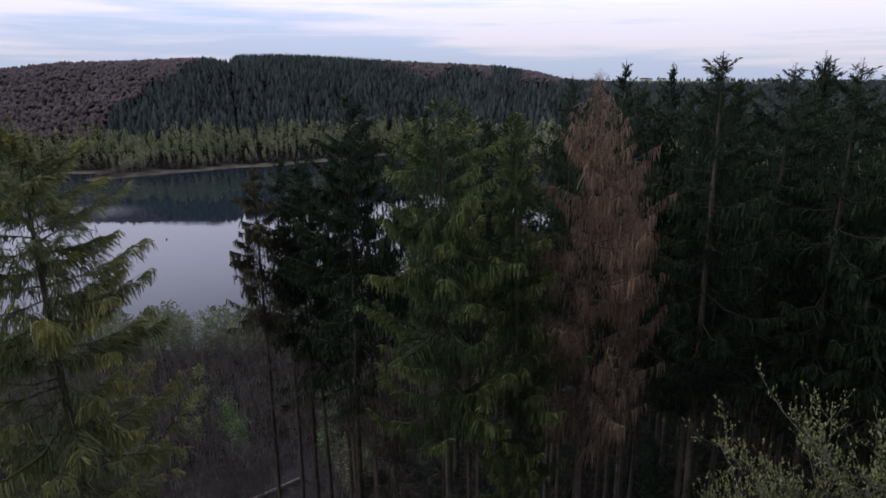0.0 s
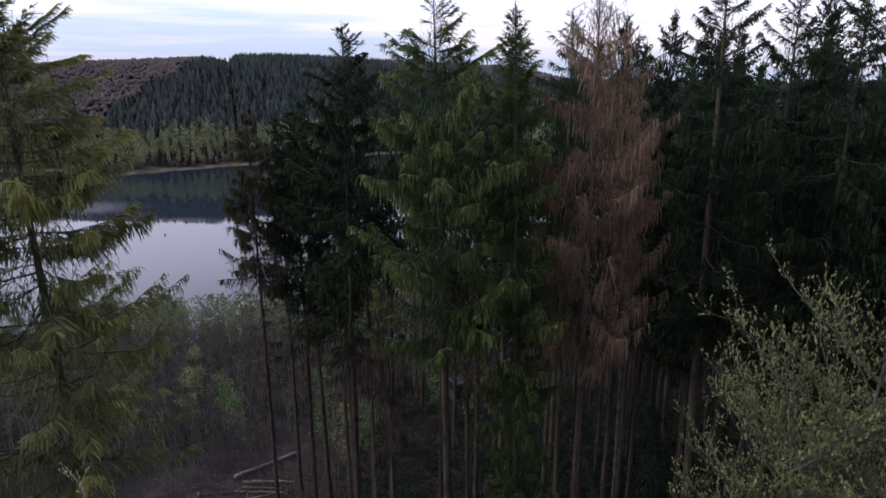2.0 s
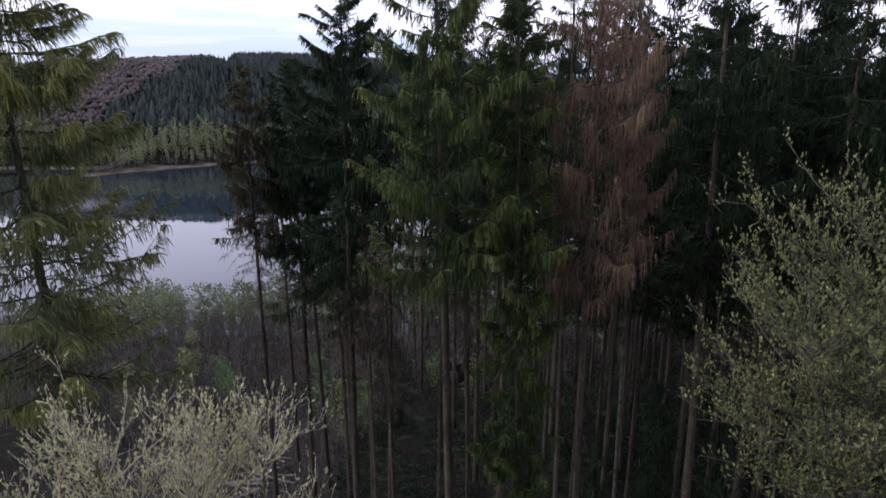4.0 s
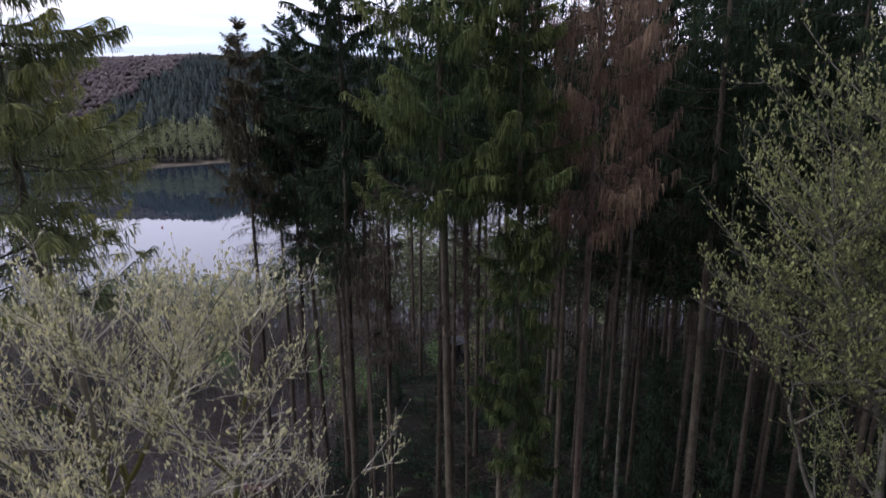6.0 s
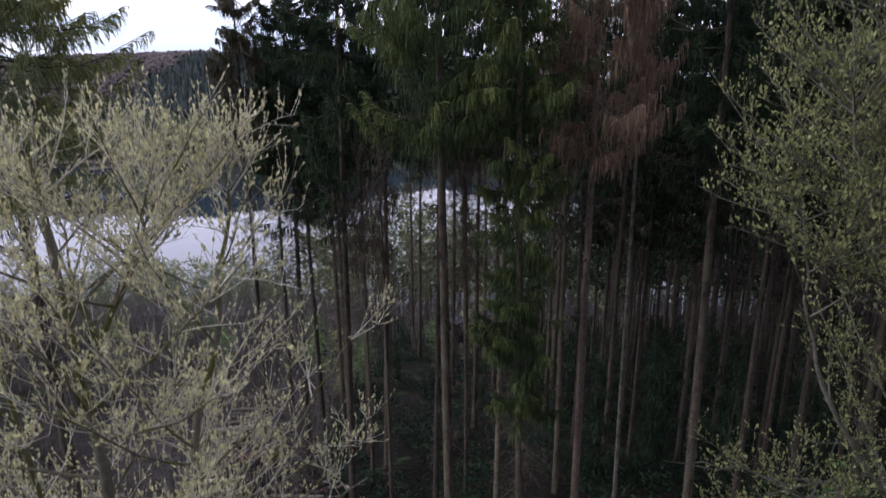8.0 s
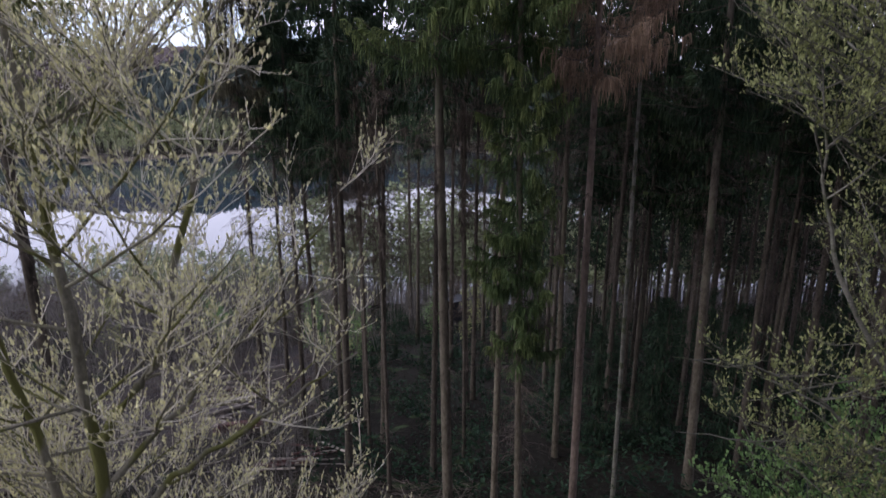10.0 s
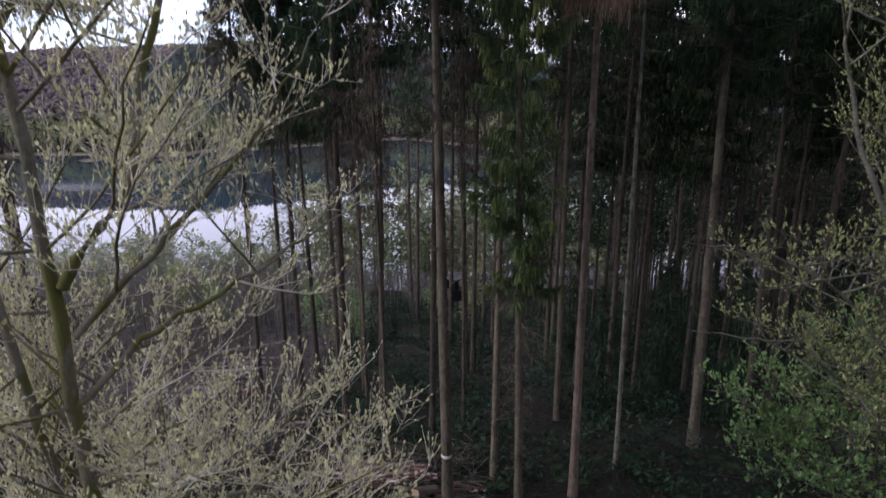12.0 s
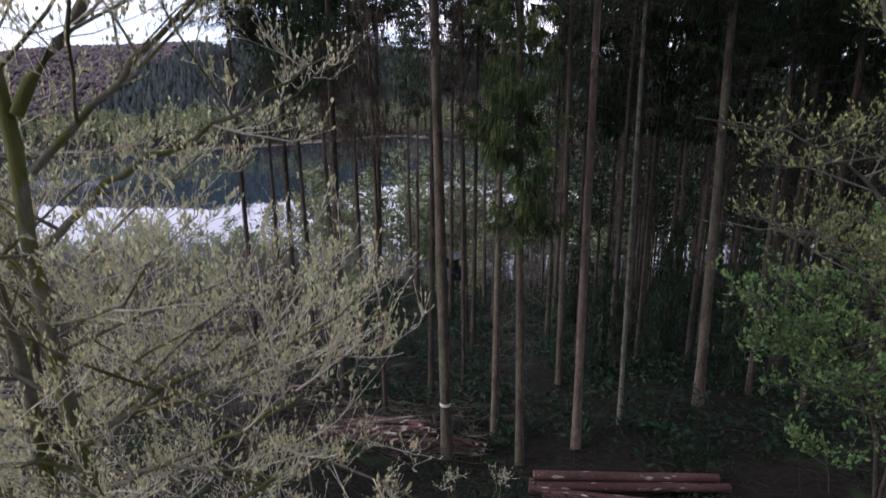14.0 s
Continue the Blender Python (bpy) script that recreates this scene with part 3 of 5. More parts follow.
def near_spruce(seed, height, crown_base, reach, stem=0.19, sites=12.0, low_reach=1.0, hang=1.0, lean=0.0, bare_top=0.0, stubs=100, fresh=1.0, gap=1.0, needles=None, dead=False, bark=None, thin_low=0.0, each=3, fine=1.0):
    """A Norway spruce seen close: every bough a piece of its own, sagging from the stem and rising to its tip, hung with curtains of shoots."""
    rng = np.random.default_rng(seed)
    tree = new("spruce_tree")
    k = 14
    zt = np.linspace(-0.4, height, k)
    wob = np.cumsum(rng.normal(0, 0.012, (k, 2)), 0) * np.linspace(0, 1, k)[:, None]
    axis = np.stack([lean * zt / height + wob[:, 0], wob[:, 1], zt], -1)
    rad = stem * (1 - zt.clip(0) / height) ** 0.62 + 0.012
    rad[0] *= 1.3
    child("trunk", mesh_of("trunk", *tubes(axis[None], rad[None], 12), bark or BARK, True), tree)

    def on_axis(z):
        return np.stack([np.interp(z, zt, axis[:, 0]), np.interp(z, zt, axis[:, 1]), z], -1)

    z0 = []
    z = crown_base
    while z < height - 0.3:
        f = (height - z) / (height - crown_base)
        z0 += list(z + rng.uniform(-0.16, 0.16, rng.integers(3, 6) if f < 0.12 else rng.integers(4, 7)))
        z += (0.30 + 0.48 * min(f * 3, 1)) * gap
    z0 = np.array(z0)
    n = len(z0)
    az = rng.uniform(0, 2 * np.pi, n)
    f = ((height - z0) / (height - crown_base)).clip(0.01, 1)
    side = 0.86 + 0.16 * np.sin(az * 2 + seed) + 0.16 * np.sin(az * 3 + z0 * 0.9 + seed)
    L = reach * (1 - np.exp(-3.4 * f)) * side * rng.uniform(0.62, 1.16, n)
    L = L * (1 - (1 - low_reach) * np.clip((f - 0.42) / 0.3, 0, 1))
    L = np.maximum(np.where(rng.random(n) < 0.18 * f, L * 0.5, L), 0.25)
    a0 = np.interp(f, [0, 0.1, 0.35, 1], [1.0, 0.5, -0.12, -0.42]) + rng.normal(0, 0.13, n) + (0.18 if dead else 0)
    b0 = np.interp(f, [0, 0.15, 0.5, 1], [0.1, 0.18, 0.42, 0.52]) * rng.uniform(0.5, 1.4, n)
    swing = rng.normal(0, 0.2, n)
    ks = 7
    s = np.linspace(0, 1, ks)
    ang = az[:, None] + swing[:, None] * s ** 2
    r = L[:, None] * s
    root = on_axis(z0)
    P = np.stack([root[:, 0:1] + r * np.cos(ang), root[:, 1:2] + r * np.sin(ang), z0[:, None] + L[:, None] * (a0[:, None] * s + b0[:, None] * s ** 2.1)], -1)
    P = P + rng.normal(0, 0.012, P.shape) * L[:, None, None] * s[:, None]
    R = (0.006 + 0.008 * L)[:, None] * (1.05 - s) + 0.003

    # side shoots along the boughs, each with hanging strands
    scarce = np.where(z0 > height - bare_top, 0.15, 1.0) * np.where(rng.random(n) < 0.12, 0.4, 1.0) * (1 - thin_low * np.clip((f - 0.5) / 0.35, 0, 1))
    many = np.maximum((sites * (1.3 - 0.4 * np.minimum(f * 2, 1)) * L * scarce * rng.uniform(0.75, 1.2, n)).astype(int), 3)
    own = np.repeat(np.arange(n), many)
    m = len(own)
    t = (0.14 + 0.86 * rng.random(m) ** 0.75)
    q = t * (ks - 1)
    i = np.minimum(q.astype(int), ks - 2)
    w = (q - i)[:, None]
    O = P[own, i] * (1 - w) + P[own, i + 1] * w
    out = unit(P[own, i + 1] - P[own, i])
    lat = unit(np.cross(out, np.array([0, 0, 1.0]))) * rng.choice([-1, 1], m)[:, None]
    ff, LL = f[own], L[own]
    ll = np.minimum(0.12 + 0.26 * LL, 0.85) * (1.1 - 0.8 * t) * rng.uniform(0.5, 1.3, m) + 0.05
    g = np.clip(0.1 + 2.2 * ff, 0, 1)
    go = unit(out * 0.75 + lat * rng.uniform(0.2, 0.9, m)[:, None] + np.array([0, 0, 0.10]))
    u = np.array([0, 0.5, 1.0])
    S1 = O[:, None] + ll[:, None, None] * (go[:, None] * u[:, None] + np.array([0, 0, -0.5]) * (g[:, None] * u ** 2)[..., None])
    h_own = np.repeat(np.arange(m), each)
    hu = rng.random(len(h_own))
    v = hu * 2
    j = np.minimum(v.astype(int), 1)
    w = (v - j)[:, None]
    H = S1[h_own, j] * (1 - w) + S1[h_own, j + 1] * w
    gh = g[h_own] * hang
    lh = (0.10 + 0.34 * np.minimum(gh, 1.6) * np.sin(np.pi * np.clip(t[h_own] * 0.8 + 0.12, 0, 1)) ** 0.5) * rng.uniform(0.35, 1.35, len(h_own))
    down = unit(np.array([0, 0, -1.0]) * (0.1 + gh)[:, None] + go[h_own] * np.interp(gh, [0, 1], [0.8, 0.16])[:, None] + rng.normal(0, 0.14, (len(h_own), 3)))
    S2 = H[:, None] + lh[:, None, None] * (down[:, None] * u[:, None] + go[h_own][:, None] * np.array([0, 0.07, 0.0])[:, None])
    wide1 = rng.uniform(0.038, 0.062, m) * fine * (0.45 if dead else 1) * np.interp(ff, [0, 0.25], [0.75, 1])
    wide2 = rng.uniform(0.026, 0.050, len(h_own)) * fine * (0.65 if dead else 1) * np.interp(ff[h_own], [0, 0.25], [0.75, 1])
    V1 = ribbons(S1, wide1, rng, (0.7, 1.0, 0.5))[0].reshape(m, 6, 3)
    V2 = ribbons(S2, wide2, rng, (0.75, 1.0, 0.55))[0].reshape(len(h_own), 6, 3)
    young = np.clip((t - 0.25) / 0.7, 0, 1) * (0.2 + 0.8 * rng.random(n) ** 1.3)[own] * rng.uniform(0.45, 1.0, m) * fresh * np.interp(ff, [0.45, 0.8], [1, 0.5 if low_reach < 0.7 else 0.8])
    G1 = young[:, None] * np.array([0.35, 0.35, 0.7, 0.7, 1, 1])
    G2 = young[h_own][:, None] * np.array([0.3, 0.3, 0.55, 0.55, 1, 1])
    strip = np.array([(0, 1, 3), (0, 3, 2), (2, 3, 5), (2, 5, 4)])
    leaf = needles or NEEDLE
    first = np.concatenate([[0], np.cumsum(many)])
    for b in range(n):
        lo, hi = first[b], first[b + 1]
        V = np.concatenate([V1[lo:hi], V2[lo * each:hi * each]])
        G = np.concatenate([G1[lo:hi], G2[lo * each:hi * each]]).ravel()
        T = (np.arange(len(V))[:, None, None] * 6 + strip).reshape(-1, 3)
        child("bough", two_mesh("bough", tubes(P[b:b + 1, ::2], R[b:b + 1, ::2], 3), DEADWOOD if dead else BARK, (V.reshape(-1, 3), T), leaf, G), tree)

    # the leading shoot and the old twigs close to the stem
    pieces = []
    if not dead:
        zl = np.repeat(np.linspace(height - 1.2, height + 0.12, 30), 2)
        lead = on_axis(np.minimum(zl, height)) + np.stack([0 * zl, 0 * zl, (zl - height).clip(0)], -1)
        pieces.append(blades(lead, np.array([0, 0, 0.8]) + rng.normal(0, 0.5, (len(zl), 3)), np.full(len(zl), 0.11), np.full(len(zl), 0.022), rng))
    ni = 30 * n
    oi = rng.integers(0, n, ni)
    ri = rng.uniform(0.05, 0.55, ni) * L[oi]
    ai = az[oi] + rng.normal(0, 0.5, ni)
    Oi = root[oi] + np.stack([ri * np.cos(ai), ri * np.sin(ai), ri * a0[oi] + rng.normal(0.1, 0.2, ni)], -1)
    pieces.append(blades(Oi, rng.normal(0, 0.3, (ni, 3)) + np.array([0, 0, -0.9]), rng.uniform(0.2, 0.6, ni) * np.minimum(0.3 + L[oi] * 0.5, 1), rng.uniform(0.022, 0.05, ni) * np.minimum(0.3 + f[oi] * 2, 1), rng))
    child("inner_twigwork", mesh_of("inner_twigwork", *joined(*pieces), leaf), tree, kind="stuff")
    dry_boughs(tree, rng, crown_base, stubs, on_axis)
    return tree


def stand_at(tree, x, y, turn=0.0, size=1.0):
    tree.matrix_world = Matrix.Translation((x, y, float(land(x, y)))) @ Matrix.Rotation(turn, 4, "Z") @ Matrix.Diagonal((size, size, size, 1))
    return tree


GREEN = "tall dark green Norway spruce with hanging boughs"
ROW = "spruces of the front row"
# x, y, height of the tip above sea of the plan, crown base, reach, stem, shoots a metre, low reach, seed, lean
FRONT = (
    (0.30, 20.43, 31.2, 19.5, 4.3, 0.205, 30, 0.9, 11, -0.75),
    (3.07, 20.02, 31.0, 9.4, 3.0, 0.145, 30, 0.62, 12, -0.9),
    (2.39, 23.35, 29.8, 20.0, 2.3, 0.15, 17, 0.8, 10, 0.05),
    (3.56, 23.4, 30.3, 19.5, 2.4, 0.12, 17, 0.8, 13, -0.95),
    (1.83, 39.62, 30.5, 18.5, 3.0, 0.20, 13, 0.8, 14, -0.9),
    (6.6, 30.38, 31.8, 19.0, 2.5, 0.16, 13, 0.8, 15, -0.5),
    (10.9, 35.5, 31.2, 18.0, 2.7, 0.17, 13, 0.8, 16, 0.0),
    (12.51, 26.05, 32.8, 17.0, 4.5, 0.225, 18, 0.9, 17, -1.05),
    (16.8, 29.4, 32.4, 16.5, 4.5, 0.17, 15, 0.9, 18, -0.5),
    (17.6, 26.0, 32.5, 16.0, 4.5, 0.17, 15, 0.9, 19, -0.4),
    (19.6, 24.6, 32.8, 15.0, 4.5, 0.18, 15, 0.9, 20, -0.3),
    (-5.2, 29.2, 31.1, 14.5, 3.8, 0.20, 28, 0.85, 21, 0.4),
    (-8.9, 34.5, 27.2, 13.5, 3.8, 0.16, 30, 0.85, 22, 0.2),
    (-11.4, 34.2, 26.9, 17.0, 2.9, 0.15, 33, 0.9, 23, 0.2),
    (-10.6, 14.6, 30.9, 18.4, 4.2, 0.18, 32, 0.95, 24, 0.0),
)
# fresh also paints light into the tips: high on lit trees, low on dark
for x, y, tip, base, reach, stem, sites, low, seed, lean in FRONT:
    g = float(land(x, y))
    t = near_spruce(seed, tip - g, base - g, reach, stem, sites, low, lean=lean, bark=BARK_LIT if seed in (10, 11, 12, 15, 17) else None, needles={23: NEEDLE_THIN, 24: NEEDLE_OLIVE_LIT, 11: NEEDLE_LIT, 12: NEEDLE_LIT, 13: NEEDLE_LIT}.get(seed), stubs=280 if seed in (21, 22, 23) else 130,
                    hang={24: 0.8, 11: 1.0, 12: 0.95}.get(seed, 1.1), gap={24: 0.60, 11: 0.85, 12: 0.75, 23: 0.8, 22: 0.85, 21: 0.85}.get(seed, 1.0), fresh={24: 2.4, 11: 1.7, 12: 2.3, 13: 0.6, 23: 0.8}.get(seed, 0.25), thin_low={24: 0.6, 21: 0.6, 22: 0.55, 23: 0.6}.get(seed, 0.0), each=4 if seed == 24 else 3, fine={24: 0.75, 11: 0.85, 12: 0.85, 17: 1.15, 18: 1.3, 19: 1.3, 20: 1.3, 21: 1.15, 22: 1.15, 23: 1.12}.get(seed, 1.05))
    stand_at(t, x, y)
    tagged(t, "thin-crowned Norway spruce with sparse grey-brown boughs" if seed == 23 else "full-crowned Norway spruce with olive green drooping boughs" if seed == 24 else GREEN, "spruce tree", ROW)

# a second row, filling the gaps behind the first on the shaded side
# low fresh keeps the tips dark, in place of the shade on this row
SECOND = [spruce(26 + i, 33.5 + i, 15.0, 4.0, 0.14, 17, low_reach=0.9, stubs=40, fresh=0.25, coarse=1.6) for i in range(3)]
SECOND_AT = ((9.4, 38.0), (13.4, 37.6), (15.9, 35.4), (19.0, 31.4), (21.8, 28.6), (24.0, 26.6), (20.9, 34.0), (17.8, 38.2), (12.0, 41.4), (25.2, 31.0))
for i, (x, y) in enumerate(SECOND_AT):
    g = float(land(x, y))
    size = ((31.2, 32.6, 31.6, 33.0, 31.0)[i % 5] - g) / (33.5 + i % 3)
    m = Matrix.Translation((x, y, g)) @ Matrix.Rotation(i * 1.9, 4, "Z") @ Matrix.Diagonal((size, size, size, 1))
    if i < 3:
        t = SECOND[i]
        t.matrix_basis = m
    else:
        t = copy_thing(SECOND[i % 3], m)
        t.scale = (size, size, size)
    tagged(t, "dense dark spruce behind the front row", "spruce tree", "spruces of the second row")

# two dead spruces
g = float(land(5.47, 21.17))
t = stand_at(near_spruce(31, 31.9 - g, 19.0 - g, 3.8, 0.165, 16, 0.8, 1.75, -0.45, bare_top=1.6, stubs=80, needles=NEEDLE_DEAD, dead=True, bark=BARK_RED), 5.47, 21.17)
tagged(t, "dead spruce with reddish brown needles hanging in curtains", "dead spruce", ROW)
g = float(land(7.86, 23.32))
t = stand_at(near_spruce(32, 28.5 - g, 20.0 - g, 2.4, 0.095, 15, 0.8, 1.6, -0.6, bare_top=1.0, stubs=70, needles=NEEDLE_DEAD, dead=True, bark=PALEBARK), 7.86, 23.32)
tagged(t, "slim dead spruce with brown drooping twigs", "dead spruce", ROW)

# overtopped spruces that died back among the others; needles darkened to stand for shade
for seed, x, y, tip, base, reach in ((33, -2.7, 26.4, 19.5, 11.0, 2.0), (34, -4.4, 32.0, 21.0, 11.0, 2.2), (35, 1.3, 30.5, 20.5, 11.5, 2.0)):
    g = float(land(x, y))
    t = stand_at(near_spruce(seed, tip - g, base - g, reach, 0.10, 9, 0.9, 1.3, -0.2, bare_top=0.5, stubs=60, needles=DRY_BOUGH, dead=True), x, y)
    tagged(t, "overtopped slim spruce dead and brown in shade", "dead spruce", ROW)

# the stand behind: four spruces, copied; the ones deep in the wood are plainer
rng = np.random.default_rng(5)
# the stand's tips are kept dark by low fresh, its shade painted in
STAND = [spruce(41 + i, 31.0 + 1.2 * i, 20.0, 3.2, 0.165 + 0.012 * i, 21, stubs=190, coarse=1.35, fresh=0.3) for i in range(4)]
DEEP = [spruce(51 + i, 30.0 + 2 * i, 9.0 + i, 3.3, 0.17, 5.0, stubs=0, coarse=3.6, deep=True) for i in range(3)]
placed = [(x, y) for x, y, *_ in FRONT] + [(-2.7, 26.4), (-4.4, 32.0), (1.3, 30.5), (5.47, 21.17), (7.86, 23.32)] + list(SECOND_AT)
FIXED = ((-0.46, 27.6), (2.41, 41.5), (-9.4, 41.5), (-7.2, 38.5), (-3.7, 33.5), (-5.3, 37.5), (-4.4, 80.0), (-3.1, 71.5), (5.2, 69.1), (-12.5, 44.0), (-8.4, 47.5), (0.9, 55.0), (5.2, 56.0))
spots = list(FIXED)
while len(spots) < 50:
    y = 39 + 21 * rng.random()
    x = rng.uniform(1 + 0.13 * y, 14 + 0.74 * y)
    if all(math.hypot(x - a, y - b) > 3.0 for a, b in placed + spots):
        spots.append((x, y))
near_count = len(spots)
# unseen wood added beside and behind the camera to block skylight
while len(spots) < near_count + 95:
    x, y = rng.uniform(-16, 46), rng.uniform(-40, 24)
    if ((y < -11 and x > 0.6 * y) or x > 18 + 0.1 * y) and all(math.hypot(x - a, y - b) > 3.2 for a, b in placed + spots):
        spots.append((x, y))
while len(spots) < near_count + 95 + 60:
    y = 57 + 28 * rng.random()
    x = rng.uniform(0.17 * y, 14 + 0.74 * y)
    if all(math.hypot(x - a, y - b) > 3.0 for a, b in spots):
        spots.append((x, y))
while len(spots) < near_count + 235:
    y = 66 + 75 * rng.random()
    x = rng.uniform(6 + 0.24 * y, 18 + 0.76 * y)
    if all(math.hypot(x - a, y - b) > 3.4 for a, b in spots):
        spots.append((x, y))
far_spots = spots[near_count + 95:]
spots = spots[:near_count + 95]
# the far part of the wood stands as one mass of crowns and one of stems
for word, material in (("crown", NEEDLE), ("trunk", BARK)):
    V, T, k = [], [], 0
    turn_rng = np.random.default_rng(77)
    for i, (x, y) in enumerate(far_spots):
        src = next(c for c in DEEP[i % 3].children if c.name.startswith(word)).data
        co = np.empty(len(src.vertices) * 3, np.float32)
        src.vertices.foreach_get("co", co)
        ix = np.empty(len(src.loops), np.int32)
        src.loops.foreach_get("vertex_index", ix)
        a, s = turn_rng.uniform(0, 6.28), turn_rng.uniform(0.9, 1.1)
        co = co.reshape(-1, 3) * s
        V.append(np.stack([co[:, 0] * math.cos(a) - co[:, 1] * math.sin(a) + x, co[:, 0] * math.sin(a) + co[:, 1] * math.cos(a) + y, co[:, 2] + float(land(x, y))], -1))
        T.append(ix.reshape(-1, 3) + k)
        k += len(co)
    name = "deep_spruce_" + ("crowns" if word == "crown" else "stems")
    tagged(new(name, mesh_of(name, np.concatenate(V), np.concatenate(T), material)), "dark spruces deep in the wood" if word == "crown" else "dim bare stems deep in the spruce wood", "forest", kind="stuff")
used = set()
# spots from near_count on are the added wood that keeps light out
for i, (x, y) in enumerate(spots):
    pool = STAND if i < near_count else DEEP
    tall = (31.0, 32.2, 33.4, 34.6)[i % 4] if i < near_count else (30.0, 32.0, 34.0)[i % 3]
    crest = (28.8 + 2.6 * rng.random() if x > 10.5 else 27.2 + 3.4 * rng.random() if x > -6 else 25.2 + 3 * rng.random()) if i < near_count else tall * (0.9 + 0.2 * rng.random()) + float(land(x, y))
    size = (crest - float(land(x, y))) / tall
    m = Matrix.Translation((x, y, float(land(x, y)))) @ Matrix.Rotation(rng.normal(-0.013, 0.01) if x > 4 else rng.normal(0, 0.012), 4, "Y") @ Matrix.Rotation(rng.uniform(0, 6.28), 4, "Z")
    first = pool[i % len(pool)]
    if first.name not in used:
        used.add(first.name)
        t = first
        t.matrix_basis = m @ Matrix.Diagonal((size, size, size, 1))
    else:
        t = copy_thing(first, m)
        t.scale = (size, size, size)
    tagged(t, "slender plantation spruce, bare stem, dark crown; those behind camera added as shade", "spruce tree", "spruces of the plantation")

# small spruces added under the stand, shapes that fill and darken its gaps
UNDER = spruce(57, 9.0, 0.6, 1.9, 0.06, 14.0, stubs=0, coarse=1.15, fresh=0.0)
low = []
while len(low) < 48:
    y = 31 + 32 * rng.random()
    x = rng.uniform(2 + 0.13 * y, 12 + 0.6 * y)
    if all(math.hypot(x - a, y - b) > 1.6 for a, b in placed + spots) and all(math.hypot(x - a, y - b) > 2.2 for a, b in low):
        low.append((x, y))
while len(low) < 53:
    x, y = rng.uniform(-6, 9), rng.uniform(43, 66)
    if all(math.hypot(x - a, y - b) > 1.2 for a, b in placed + spots) and all(math.hypot(x - a, y - b) > 2.2 for a, b in low) and math.hypot(x - 1.6, y - 63) > 4:
        low.append((x, y))
for i, (x, y) in enumerate(low):
    size = 0.45 + 0.75 * rng.random() if i < 48 else 0.25 + 0.25 * rng.random()
    m = Matrix.Translation((x, y, float(land(x, y)) - 0.1)) @ Matrix.Rotation(rng.uniform(0, 6.28), 4, "Z")
    if i == 0:
        t = UNDER
        t.matrix_basis = m
    else:
        t = copy_thing(UNDER, m)
    t.scale = (size, size, size)
    tagged(t, "small spruce added under the tall stand to fill its dark", "spruce tree", "young spruces under the stand")


# ---- broad-leaved trees in bud ----
def on_lines(P, own, t):
    """Points and directions at the shares t along the lines P[own]."""
    k = P.shape[1] - 1
    q = t * k
    i = np.minimum(q.astype(int), k - 1)
    w = (q - i)[:, None]
    return P[own, i] * (1 - w) + P[own, i + 1] * w, unit(P[own, i + 1] - P[own, i])


def sweep(O, D, length, lift, k, rng, wander):
    """Lines from O along D that bend upwards by lift."""
    s = np.linspace(0, 1, k)
    P = O[:, None] + length[:, None, None] * (D[:, None] * s[:, None] + np.array([0, 0, 1.0]) * (np.reshape(lift, (-1, 1)) * s ** 1.8)[..., None])
    return P + np.cumsum(rng.normal(0, wander, P.shape), 1) * (length[:, None] * s)[..., None]


